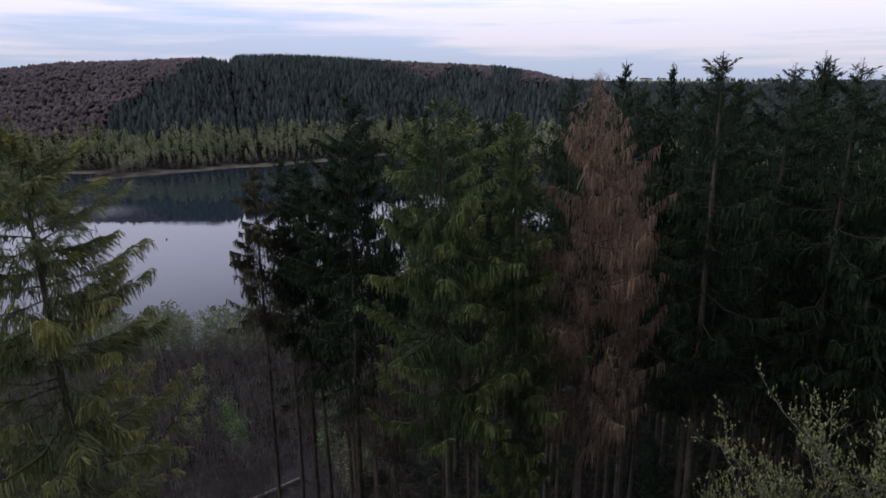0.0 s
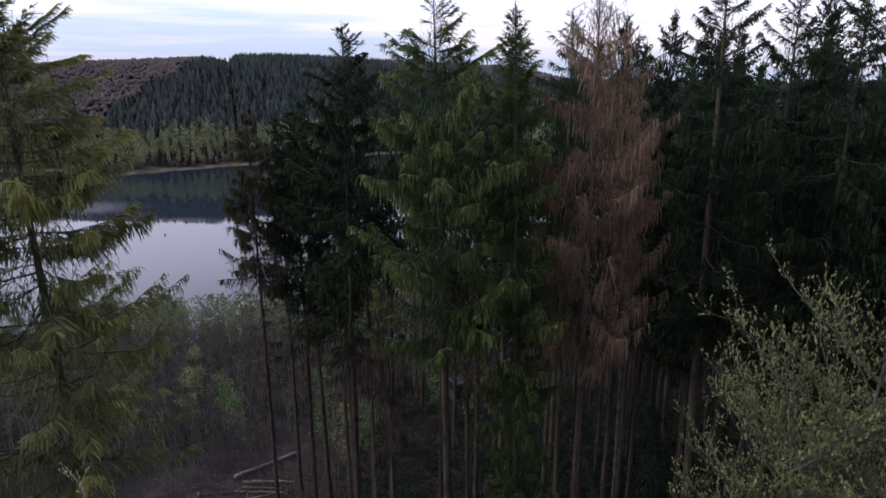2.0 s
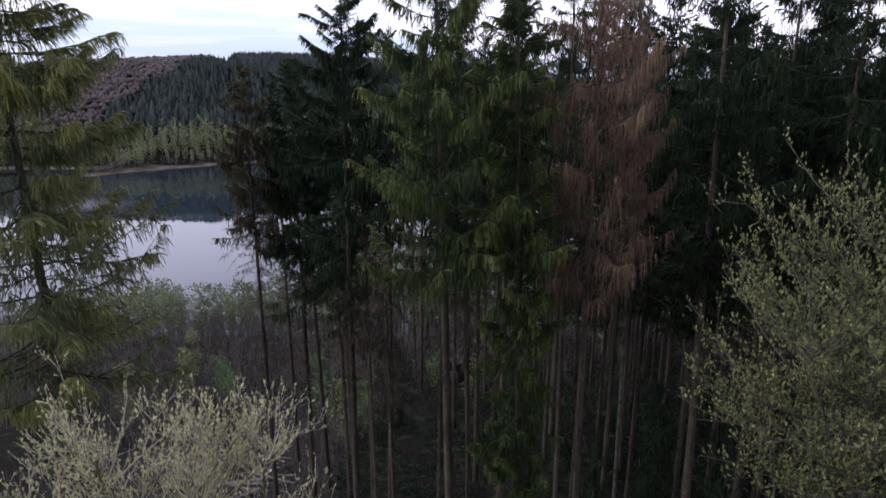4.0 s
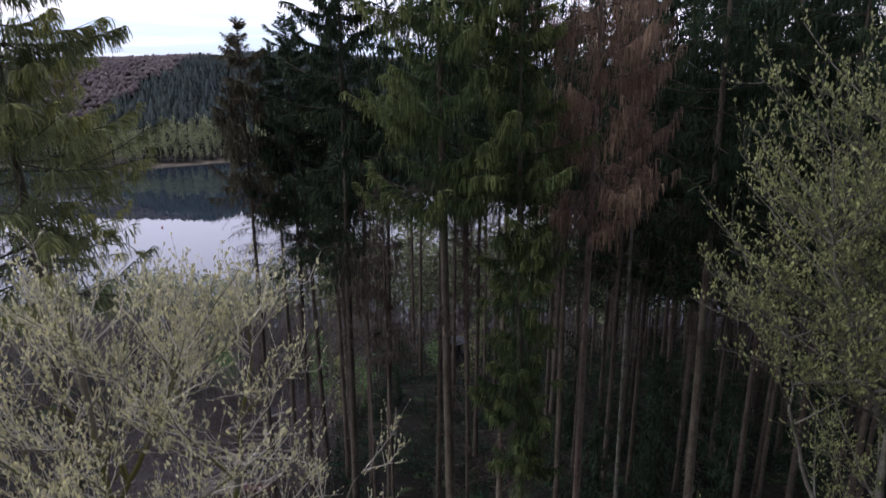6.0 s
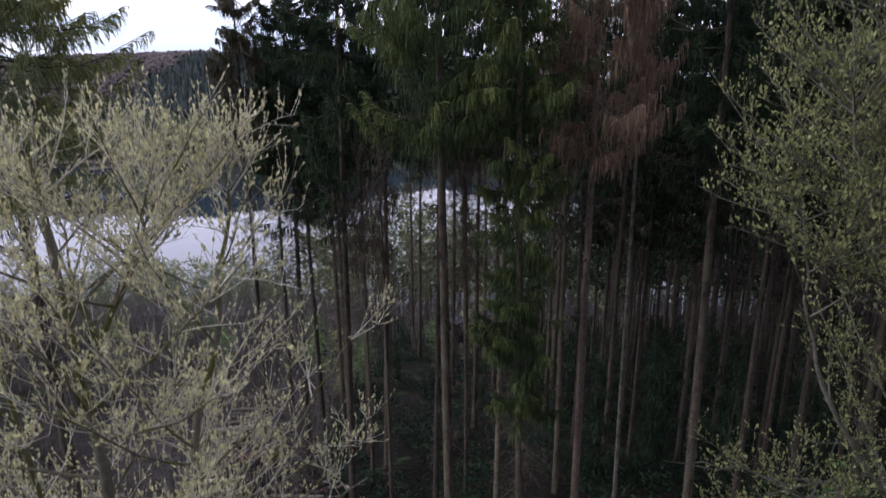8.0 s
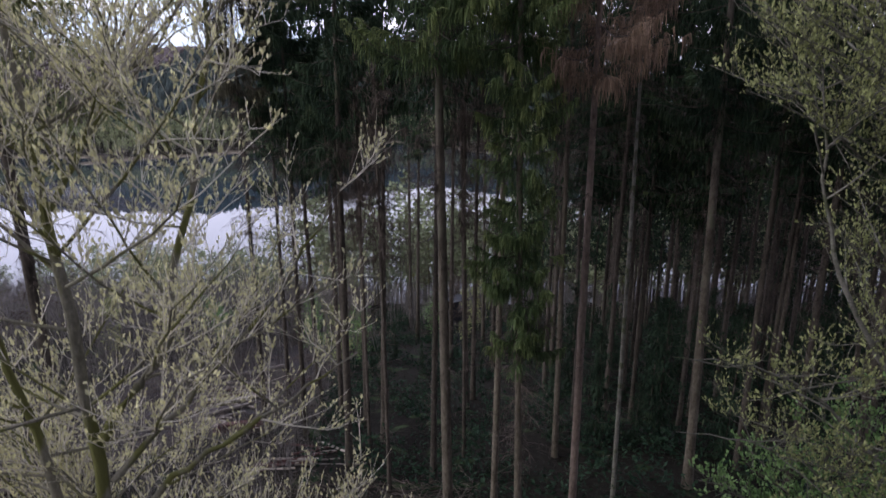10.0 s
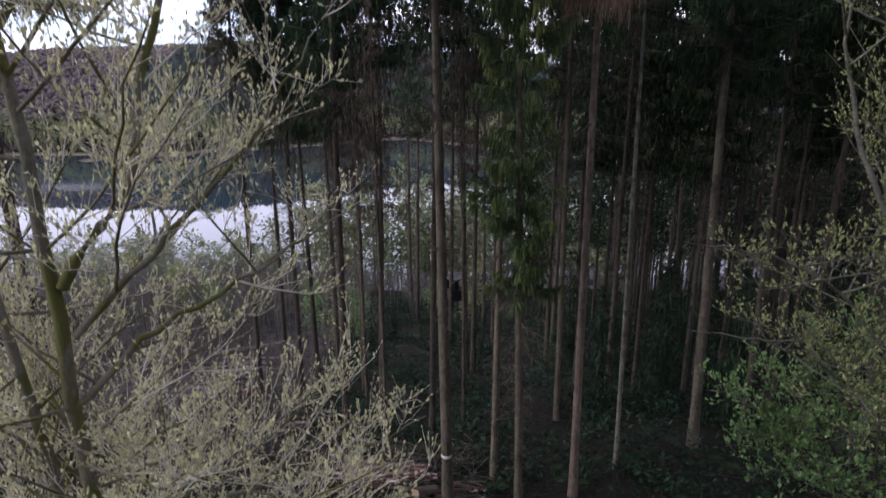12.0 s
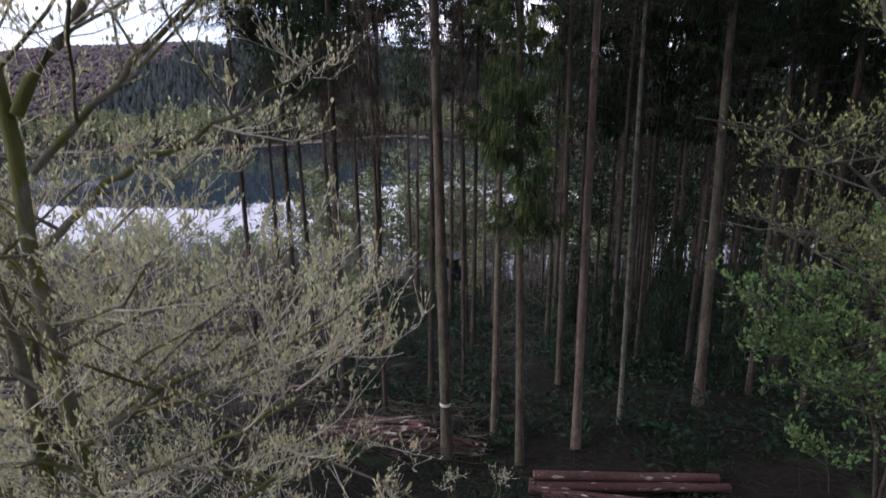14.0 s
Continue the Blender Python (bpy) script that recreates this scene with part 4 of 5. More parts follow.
def broadleaf(name, seed, stems, spread, limb_count, bark, twig_mat, leaf_mat, leaf_size, leaf_wide, buds, trunks, stem_r, squash=0.8, shoots=6.0, shoot_len=0.5, side_count=2.6, keep_y=2.4, gaps=(), up=0.6, twig_r=0.0044):
    """A tree in bud: stems, limbs that leave them in a spread of (height, reach), side branches, erect shoots with buds.
    stems: lines in the world with a radius at foot and tip in stem_r."""
    rng = np.random.default_rng(seed)
    tree = new(name)
    x0, y0 = stems[0][0][:2]
    home = np.array([x0, y0, float(land(x0, y0))])
    tree.location = home
    L0 = []
    for j, stem in enumerate(stems):
        pts = np.array(stem, float)
        run = np.concatenate([[0], np.cumsum(np.linalg.norm(np.diff(pts, axis=0), axis=1))])
        q = np.linspace(0, run[-1], 16)
        pts = np.stack([np.interp(q, run, pts[:, c]) for c in range(3)], -1)
        pts[1:-1] = 0.5 * pts[1:-1] + 0.25 * (pts[2:] + pts[:-2]) + rng.normal(0, 0.035, (14, 3))
        word = "trunk" if j < trunks else "limb"
        r = np.linspace(*stem_r[j], 16) * rng.uniform(0.93, 1.07, 16)
        child(word, mesh_of(word, *tubes(pts[None] - home, r[None], 12), bark, True), tree)
        L0.append(pts)
    L0 = np.array(L0)
    heights, reaches = np.array(spread).T
    middle = L0[:trunks].reshape(-1, 3)
    # limbs
    share = np.array([np.linalg.norm(np.diff(p, axis=0), axis=1).sum() for p in L0])
    own = rng.choice(len(L0), limb_count * 3, p=share / share.sum())
    O, along = on_lines(L0, own, rng.uniform(0.08, 1.0, len(own)))
    az = rng.uniform(0, 2 * np.pi, len(own))
    flat = np.stack([np.cos(az), squash * np.sin(az), 0 * az], -1)
    reach = np.interp(O[:, 2] + 0.8, heights, reaches)
    reach = np.maximum(reach - 0.95 * np.linalg.norm((O - middle.mean(0))[:, :2], axis=1), 0.28 * reach)
    length = reach * rng.uniform(0.55, 1.08, len(own))
    rise = np.interp((O[:, 2] - heights[0]) / (heights[-1] - heights[0]), [0, 0.6, 0.85, 1], [-0.08, 0.2, 0.6, 1.2]) + rng.normal(0, 0.28, len(own))
    D = unit(flat + along * 0.35 + np.array([0, 0, 1.0]) * rise[:, None])
    L1 = sweep(O, D, length, rng.uniform(-0.02, 0.26, len(own)), 8, rng, 0.022)
    tip = L1[:, -1]
    ok = (O[:, 2] > heights[0]) & (tip[:, 1] > keep_y) & (tip[:, 2] < heights[-1] + 0.4) & (L1[:, :, 2].min(1) > land(tip[:, 0], tip[:, 1]) + 0.8)
    ok &= np.cumsum(ok) <= limb_count
    for a, b, c, d, some in gaps:
        ok &= ~((tip[:, 2] > a) & (tip[:, 2] < b) & (tip[:, 0] > c) & (tip[:, 0] < d) & (rng.random(len(own)) > some))
    L1, length = L1[ok], length[ok]
    R1 = (0.005 + 0.0058 * length)[:, None] * np.linspace(1, 0.18, 8) + 0.003
    for j in np.where(length > 1.2)[0]:
        child("limb", mesh_of("limb", *tubes(L1[j:j + 1] - home, R1[j:j + 1], 5), bark if length[j] > 1.9 else twig_mat, True), tree)
    thin = [tubes(L1[length <= 1.2] - home, R1[length <= 1.2], 4)]
    # side branches
    own = np.repeat(np.arange(len(L1)), np.maximum((side_count * length).astype(int), 2))
    t = rng.uniform(0.18, 0.97, len(own))
    O, along = on_lines(L1, own, t)
    across = unit(np.cross(along, np.array([0, 0, 1.0]) + rng.normal(0, 0.35, (len(own), 3)))) * rng.choice([-1, 1], len(own))[:, None]
    l2 = (0.25 + 0.42 * length[own] * (1 - 0.75 * t)) * rng.uniform(0.5, 1.25, len(own))
    L2 = sweep(O, unit(along * 0.7 + across * rng.uniform(0.4, 1.1, len(own))[:, None] + np.array([0, 0, 0.08]) + rng.normal(0, 0.15, (len(own), 3))), l2, rng.uniform(-0.05, 0.4, len(own)), 5, rng, 0.05)
    thin.append(tubes(L2 - home, (0.0035 + 0.0045 * l2)[:, None] * np.linspace(1, 0.3, 5) + 0.0018, 3))
    # erect shoots on both
    P, ends = [], []
    for lines, size, density in ((L1, length, shoots), (L2, l2, shoots)):
        own = np.repeat(np.arange(len(lines)), np.maximum((density * size).astype(int), 2))
        t = 0.15 + 0.85 * rng.random(len(own)) ** 0.8
        O, along = on_lines(lines, own, t)
        go = unit(along * 0.5 + np.array([0, 0, up]) + rng.normal(0, 0.45, (len(own), 3)))
        P.append(sweep(O, go, shoot_len * rng.uniform(0.3, 1.25, len(own)) * (1.15 - 0.5 * t), rng.uniform(0, 0.35, len(own)), 3, rng, 0.02))
    S = np.concatenate(P)
    ok = S[:, -1, 1] > keep_y
    S = S[ok]
    thin.append(tubes(S[:, ::2] - home, np.tile(twig_r * np.array([1, 0.45]), (len(S), 1)), 3))
    child("twigwork", mesh_of("twigwork", *joined(*thin), twig_mat), tree, kind="stuff")
    # buds and opening leaves, most at the shoots' ends
    own = np.repeat(np.arange(len(S)), buds)
    t = 1 - 0.85 * rng.random(len(own)) ** 1.4
    O, along = on_lines(S, own, t)
    D = along * 0.8 + rng.normal(0, 0.38, (len(own), 3)) + np.array([0, 0, 0.5])
    size = leaf_size * rng.uniform(0.45, 1.25, len(own))
    child("foliage", mesh_of("foliage", *leaves(O - home, D, size, size * leaf_wide * rng.uniform(0.7, 1.3, len(own)), rng), leaf_mat), tree, "small opening leaves and buds", "stuff")
    return tree


def foot(x, y, up=0.0):
    return (x, y, float(land(x, y)) - 0.3 + up)


t = broadleaf("budding_tree", 61,
              [(foot(-4.95, 7.6), (-5.0, 7.6, 8), (-5.05, 7.6, 10.2), (-5.1, 7.6, 11.6), (-5.15, 7.6, 12.4), (-4.95, 7.6, 13.8), (-5.1, 7.65, 15.0), (-5.5, 8.0, 17.5), (-5.8, 8.3, 20.1)),
               ((-4.95, 7.6, 13.7), (-4.0, 7.75, 15.0), (-3.5, 8.3, 17.5), (-3.2, 8.8, 20.2)),
               (foot(-5.75, 7.9), (-5.75, 7.9, 8), (-5.75, 7.8, 9.8), (-5.7, 7.8, 11.2), (-5.85, 7.8, 12.4), (-6.5, 8.0, 15.0), (-7.0, 8.4, 19.0)),
               ((-5.1, 7.6, 9.0), (-3.6, 8.0, 10.0), (-1.9, 8.5, 10.3), (-0.2, 9.0, 10.9)),
               ((-5.1, 7.6, 11.9), (-4.0, 8.0, 12.9), (-2.7, 8.6, 13.6), (-1.4, 9.0, 14.4)),
               ((-5.3, 7.6, 6.5), (-4.0, 7.9, 7.4), (-2.4, 8.5, 7.9), (-0.6, 9.0, 8.5)),
               ((-5.1, 7.6, 8.2), (-3.8, 7.2, 9.0), (-2.6, 7.0, 9.6), (-1.5, 7.0, 10.4)),
               ((-5.6, 7.8, 7.6), (-6.6, 7.2, 8.6), (-7.4, 6.9, 9.6)),
               ((-4.9, 7.6, 13.0), (-3.4, 8.2, 14.6), (-2.3, 8.6, 15.9), (-1.5, 8.8, 17.2)),
               ((-5.4, 8.0, 17.0), (-4.6, 8.5, 18.6), (-4.3, 8.8, 20.4))],
              ((6.5, 4.6), (10.8, 5.0), (16.6, 4.2), (19.8, 3.2), (20.9, 1.3)), 340, GREYBARK, TWIG, BUD, 0.078, 0.46, 5, 3,
              ((0.17, 0.04), (0.08, 0.02), (0.14, 0.03), (0.06, 0.012), (0.06, 0.012), (0.06, 0.012), (0.05, 0.012), (0.05, 0.012), (0.055, 0.012), (0.05, 0.012)), shoots=10.0, side_count=2.1, gaps=((13.9, 15.4, -12, 9, 0.25), (15.4, 18.4, -12, 9, 0.37), (6.0, 10.8, -4.2, 9, 0.22), (10.8, 13.9, -4.4, 9, 0.85)))
tagged(t, "many-stemmed mossy tree with pale twigs and opening buds", "deciduous tree")
t = broadleaf("budding_tree", 62,
              [(foot(10.3, 11.4), (10.3, 11.4, 8), (9.9, 11.5, 14), (9.4, 11.6, 18.5), (9.5, 11.7, 23.2)),
               (foot(11.4, 11.0), (11.3, 11.0, 7), (10.9, 11.0, 13), (10.9, 11.2, 18), (11.5, 11.3, 23.6)),
               ((10.0, 11.4, 12.0), (8.2, 11.2, 14.3), (7.2, 11.1, 16.5), (6.7, 11.0, 19.0)),
               ((9.7, 11.4, 16.0), (8.2, 11.0, 18.2), (7.3, 10.9, 20.4), (7.0, 10.9, 22.3)),
               ((10.2, 11.4, 10.0), (8.0, 11.2, 12.3), (6.2, 11.0, 13.2), (4.6, 10.9, 13.4)),
               ((10.0, 11.4, 9.0), (8.0, 11.4, 10.6), (6.4, 11.3, 11.3), (5.0, 11.2, 11.5))],
              ((9.5, 4.6), (15.0, 5.4), (19.0, 5.9), (22.0, 5.3), (24.4, 2.8)), 285, PALEBARK, TWIG_GREY, YOUNG_LEAF, 0.092, 0.46, 5, 2,
              ((0.16, 0.03), (0.15, 0.03), (0.07, 0.012), (0.06, 0.012), (0.05, 0.008), (0.045, 0.008)), shoots=7.5, shoot_len=0.45, side_count=2.1, gaps=((9.0, 18.2, -9, 6.6, 0.15), (14.8, 18.4, -9, 30, 0.3), (9.0, 14.8, -9, 30, 0.4)), up=0.5)
tagged(t, "pale-barked tree with grey twigs and fresh green leaves", "deciduous tree")
t = broadleaf("leafy_bush", 63,
              [(foot(10.3, 12.0), (10.0, 11.9, 6), (8.6, 12.0, 9.0), (7.0, 12.0, 10.2)), (foot(10.7, 12.3), (10.6, 12.2, 6), (10.1, 12.1, 10.6)), (foot(10.1, 11.6), (9.8, 11.4, 6), (9.2, 11.2, 10.2)), (foot(10.9, 12.0), (11.2, 11.9, 6), (12.0, 11.8, 10.2)),
               ((10.1, 11.9, 6.6), (8.8, 11.8, 8.5), (7.2, 11.9, 9.2), (6.0, 12.0, 9.7)), ((10.2, 11.8, 6.2), (9.2, 11.7, 7.5), (8.2, 11.7, 8.2), (7.2, 11.8, 8.6))],
              ((6.9, 1.2), (7.8, 2.6), (9.2, 3.7), (10.4, 3.0), (11.8, 1.2)), 105, BARK, TWIG_GREY, BUSH_LEAF, 0.10, 0.6, 6, 4, ((0.07, 0.012),) * 4 + ((0.045, 0.01),) * 2, shoots=8.0, shoot_len=0.4, up=0.35, side_count=3.2)
tagged(t, "leafy green bush under the pale-barked tree", "bush")
t = broadleaf("leafy_sapling", 69, [(foot(9.5, 12.3), (9.4, 12.2, 4.2), (8.9, 12.1, 5.8), (8.0, 12.0, 6.2))],
              ((5.4, 0.8), (6.1, 1.0), (6.6, 0.5)), 22, BARK, TWIG_GREY, BUSH_LEAF, 0.10, 0.6, 6, 1, ((0.03, 0.008),), shoots=8.0, shoot_len=0.35, up=0.35)
tagged(t, "slender sapling with a low tuft of green leaves", "sapling")
for seed, x, y, top, wide in ((64, -6.6, 9.2, 7.6, 2.6), (65, -3.6, 8.6, 7.2, 2.4), (66, -5.2, 11.6, 6.6, 2.8), (67, -2.2, 11.2, 5.4, 2.2), (68, -8.6, 11.8, 7.4, 2.6)):
    g = float(land(x, y))
    t = broadleaf("budding_shrub", seed, [(foot(x, y), (x - 0.3, y, (g + top) / 2), (x - 0.6, y, top - 0.5)), (foot(x + 0.3, y), (x + 0.8, y + 0.2, (g + top) / 2), (x + 1.2, y + 0.3, top - 0.3))],
                  ((g + 0.8, wide * 0.9), ((g + top) / 2, wide), (top, 0.7)), 34, GREYBARK, TWIG, BUD, 0.06, 0.40, 5, 2, ((0.05, 0.012), (0.05, 0.012)), shoots=7.0)
    tagged(t, "shrub of pale tangled twigs with small buds", "shrub", "shrubs of the clearing")
for seed, x, y in ((71, 0.22, 15.5), (72, 1.7, 15.7)):
    g = float(land(x, y))
    t = broadleaf("budding_sprout", seed, [(foot(x, y), (x + 0.05, y, g + 0.8), (x - 0.1, y, g + 1.6)), (foot(x + 0.1, y), (x + 0.2, y, g + 0.8), (x + 0.35, y, g + 1.5))],
                  ((g + 0.9, 0.45), (g + 1.3, 0.5), (g + 1.8, 0.2)), 9, GREYBARK, TWIG, BUD, 0.06, 0.45, 4, 2, ((0.014, 0.006), (0.014, 0.006)), shoots=6.0, shoot_len=0.3)
    tagged(t, "young sprouting shrub with pale buds near the stacked logs", "shrub", "shrubs of the clearing")


# ---- far woods ----
def far_spruces(x, y, size, rng):
    """Many small spruces as one mesh: three ragged skirts each."""
    n = len(x)
    z = land(x, y)
    sides = 6
    V, T, k = [], [], 0
    ang = np.arange(sides) * 2 * np.pi / sides
    for lo, hi, r in ((0.08, 0.70, 0.235), (0.42, 1.0, 0.15)):
        rr = r * size[:, None] * rng.uniform(0.6, 1.25, (n, sides))
        a = ang + rng.uniform(0, 1, (n, 1))
        ring = np.stack([x[:, None] + rr * np.cos(a), y[:, None] + rr * np.sin(a), z[:, None] + size[:, None] * (lo + rng.uniform(-0.05, 0.05, (n, sides)))], -1)
        tip = np.stack([x, y, z + size * hi], -1)[:, None]
        V.append(np.concatenate([ring, tip], 1).reshape(-1, 3))
        base = k + np.arange(n)[:, None] * (sides + 1)
        j = np.arange(sides)
        T.append(np.stack([base + j, base + (j + 1) % sides, base + sides + 0 * j], -1).reshape(-1, 3))
        k += n * (sides + 1)
    return np.concatenate(V), np.concatenate(T)


def far_crowns(x, y, size, rng, blades_each, wide, low, blade):
    """Bare or budding crowns: clouds of small upright blades."""
    n = len(x)
    z = land(x, y)
    own = np.repeat(np.arange(n), blades_each)
    m = len(own)
    d = unit(rng.normal(size=(m, 3))) * (rng.random((m, 1)) ** 0.4)
    S = size[own]
    O = np.stack([x[own] + d[:, 0] * wide * S, y[own] + d[:, 1] * wide * S, z[own] + S * (low + (1 - low) * (0.5 + 0.5 * d[:, 2]))], -1)
    D = d + np.array([0, 0, 0.9]) + rng.normal(0, 0.3, (m, 3))
    return blades(O, D, blade * S * rng.uniform(0.6, 1.4, m), blade * S * 0.55 * rng.uniform(0.6, 1.3, m), rng)


def far_domes(x, y, size, rng, lumps):
    """Leafless round crowns: each a dome of small uneven clumps."""
    own = np.repeat(np.arange(len(x)), lumps)
    m = len(own)
    S = size[own]
    d = unit(rng.normal(size=(m, 3)))
    d[:, 2] = np.abs(d[:, 2])
    z = land(x, y)[own]
    C = np.stack([x[own] + d[:, 0] * 0.27 * S, y[own] + d[:, 1] * 0.27 * S, z + S * (0.50 + 0.26 * d[:, 2])], -1)
    octa = np.array([(1, 0, 0), (0, 1, 0), (-1, 0, 0), (0, -1, 0), (0, 0, 1), (0, 0, -1)], float)
    V = C[:, None] + octa * (S * rng.uniform(0.13, 0.23, m))[:, None, None] * rng.uniform(0.65, 1.3, (m, 6, 1)) + rng.normal(0, 0.35, (m, 6, 3))
    f = np.array([(0, 1, 4), (1, 2, 4), (2, 3, 4), (3, 0, 4), (1, 0, 5), (2, 1, 5), (3, 2, 5), (0, 3, 5)])
    return V.reshape(-1, 3), (np.arange(m)[:, None, None] * 6 + f).reshape(-1, 3)


rng = np.random.default_rng(8)
# scatter over the far hill
gx, gy = np.meshgrid(np.arange(-1000, 1250, 5.4), np.arange(345, 1900, 5.4))
gx, gy = gx.ravel() + rng.uniform(-2.6, 2.6, gx.size), gy.ravel() + rng.uniform(-2.6, 2.6, gy.size)
gs = shore_distance(gx, gy)
gu = gx / gy
ok = (gs > 10) & (gu > -0.85) & (gu < 0.8) & (np.hypot(gx, gy) < np.where(gu > 0.08, 1850, 1330)) & ((gu < 0.1) | (rng.random(gx.size) < np.where(gy > 1100, 0.35, 0.9)))
gx, gy, gs, gu = gx[ok], gy[ok], gs[ok], gu[ok]
edge = np.interp(gs, [40, 90, 250, 400], [-0.575, -0.565, -0.42, -0.352]) + 0.01 * np.sin(gs * 0.09)
patch = ((gu > -0.09) & (gu < 0.075) & (gs > 250 + 40 * np.sin(gu * 60))) | ((gu > 0.13) & (gu < 0.19) & (gs > 210))
needle_wood = (gs > 64 + 9 * np.sin(gx * 0.06)) & (gu > edge) & ~patch
aisle = np.abs(gu + 0.343 + 0.00001 * (gs - 300)) < 0.0022
needle_wood_on = needle_wood & ~aisle & (rng.random(len(gx)) < np.where(gs < 430, 0.82, 0.5))
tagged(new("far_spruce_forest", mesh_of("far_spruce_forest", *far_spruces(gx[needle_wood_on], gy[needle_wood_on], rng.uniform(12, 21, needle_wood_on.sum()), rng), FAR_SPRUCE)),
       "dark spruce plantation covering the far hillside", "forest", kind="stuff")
bare = ~needle_wood & (gs > np.where(gu < edge - 0.01, 60, 90)) & (rng.random(len(gx)) < 0.85)
tagged(new("far_bare_woods", mesh_of("far_bare_woods", *far_domes(gx[bare], gy[bare], rng.uniform(13, 20, bare.sum()), rng, 4), FAR_BROWN, True)),
       "leafless brown beech woods on the far hill", "forest", kind="stuff")
belt = (gs > 15) & (gs < 72 + 9 * np.sin(gx * 0.06)) & (rng.random(len(gx)) < 0.72)
bx, by = gx[belt], gy[belt]
bh = rng.uniform(13, 22, belt.sum()) * np.clip(0.6 + (gs[belt] - 15) / 40, 0.5, 1)
tagged(new("far_birch_belt", mesh_of("far_birch_belt", *far_crowns(bx, by, bh, rng, 56, 0.12, 0.15, 0.105), FAR_BIRCH)),
       "belt of light green young birches along the far shore", "forest", kind="stuff")
P = np.stack([np.stack([bx, by, land(bx, by) - 0.5], -1), np.stack([bx + rng.normal(0, 0.4, len(bx)), by, land(bx, by) + bh * 0.9], -1)], 1)
tagged(new("far_birch_stems", mesh_of("far_birch_stems", *tubes(P, np.tile([0.17, 0.05], (len(bx), 1)), 4), FAR_BIRCH_STEM)),
       "pale slim birch stems along the far shore", "forest", kind="stuff")
low = (gs > 8) & (gs < 26) & (rng.random(len(gx)) < 0.8)
tagged(new("far_shore_brush", mesh_of("far_shore_brush", *far_crowns(gx[low], gy[low], rng.uniform(3, 7, low.sum()), rng, 30, 0.5, 0.0, 0.22), BRUSH)),
       "reddish brown brush behind the gravel shore", "shrubs", kind="stuff")
# woods on the plateau beyond
px, py = rng.uniform(-2600, 3000, 5200), rng.uniform(1380, 3600, 5200)
wood = (np.sin(px * 0.004 + 1) + np.sin(py * 0.006 + px * 0.002)) > 0.25
px, py = px[wood], py[wood]
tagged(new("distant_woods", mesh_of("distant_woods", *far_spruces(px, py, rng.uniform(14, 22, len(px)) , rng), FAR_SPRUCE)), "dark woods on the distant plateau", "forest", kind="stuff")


def house(x, y, wide, deep, tall, turn):
    ob = new("house")
    bm = bmesh.new()
    bmesh.ops.create_cube(bm, size=1, matrix=Matrix.Translation((0, 0, tall / 2)) @ Matrix.Diagonal((wide, deep, tall, 1)))
    part("wall", bm, HOUSE_WALL, ob)
    bm = bmesh.new()
    w, d = wide / 2 + 0.5, deep / 2 + 0.5
    v = [bm.verts.new(c) for c in ((-w, -d, tall), (w, -d, tall), (w, d, tall), (-w, d, tall), (-w, 0, tall + deep * 0.4), (w, 0, tall + deep * 0.4))]
    for f in ((0, 1, 5, 4), (3, 4, 5, 2), (0, 4, 3), (1, 2, 5), (0, 3, 2, 1)):
        bm.faces.new([v[i] for i in f])
    part("roof", bm, HOUSE_ROOF, ob)
    ob.matrix_world = Matrix.Translation((x, y, float(land(x, y)))) @ Matrix.Rotation(turn, 4, "Z")
    return tagged(ob, "small white house with a dark gabled roof, far off", "house", "houses of the village")


for x, y, w, d, h, a in ((965, 3000, 40, 14, 9, 0.1), (1010, 3050, 22, 12, 8, 0.3), (1060, 3020, 30, 12, 9, -0.2), (1120, 3080, 18, 11, 8, 0.5), (1310, 3050, 20, 12, 8, 0.1), (700, 1190, 16, 10, 8, 0.3), (722, 1215, 12, 9, 7, 0.1)):
    house(x, y, w, d, h, a)


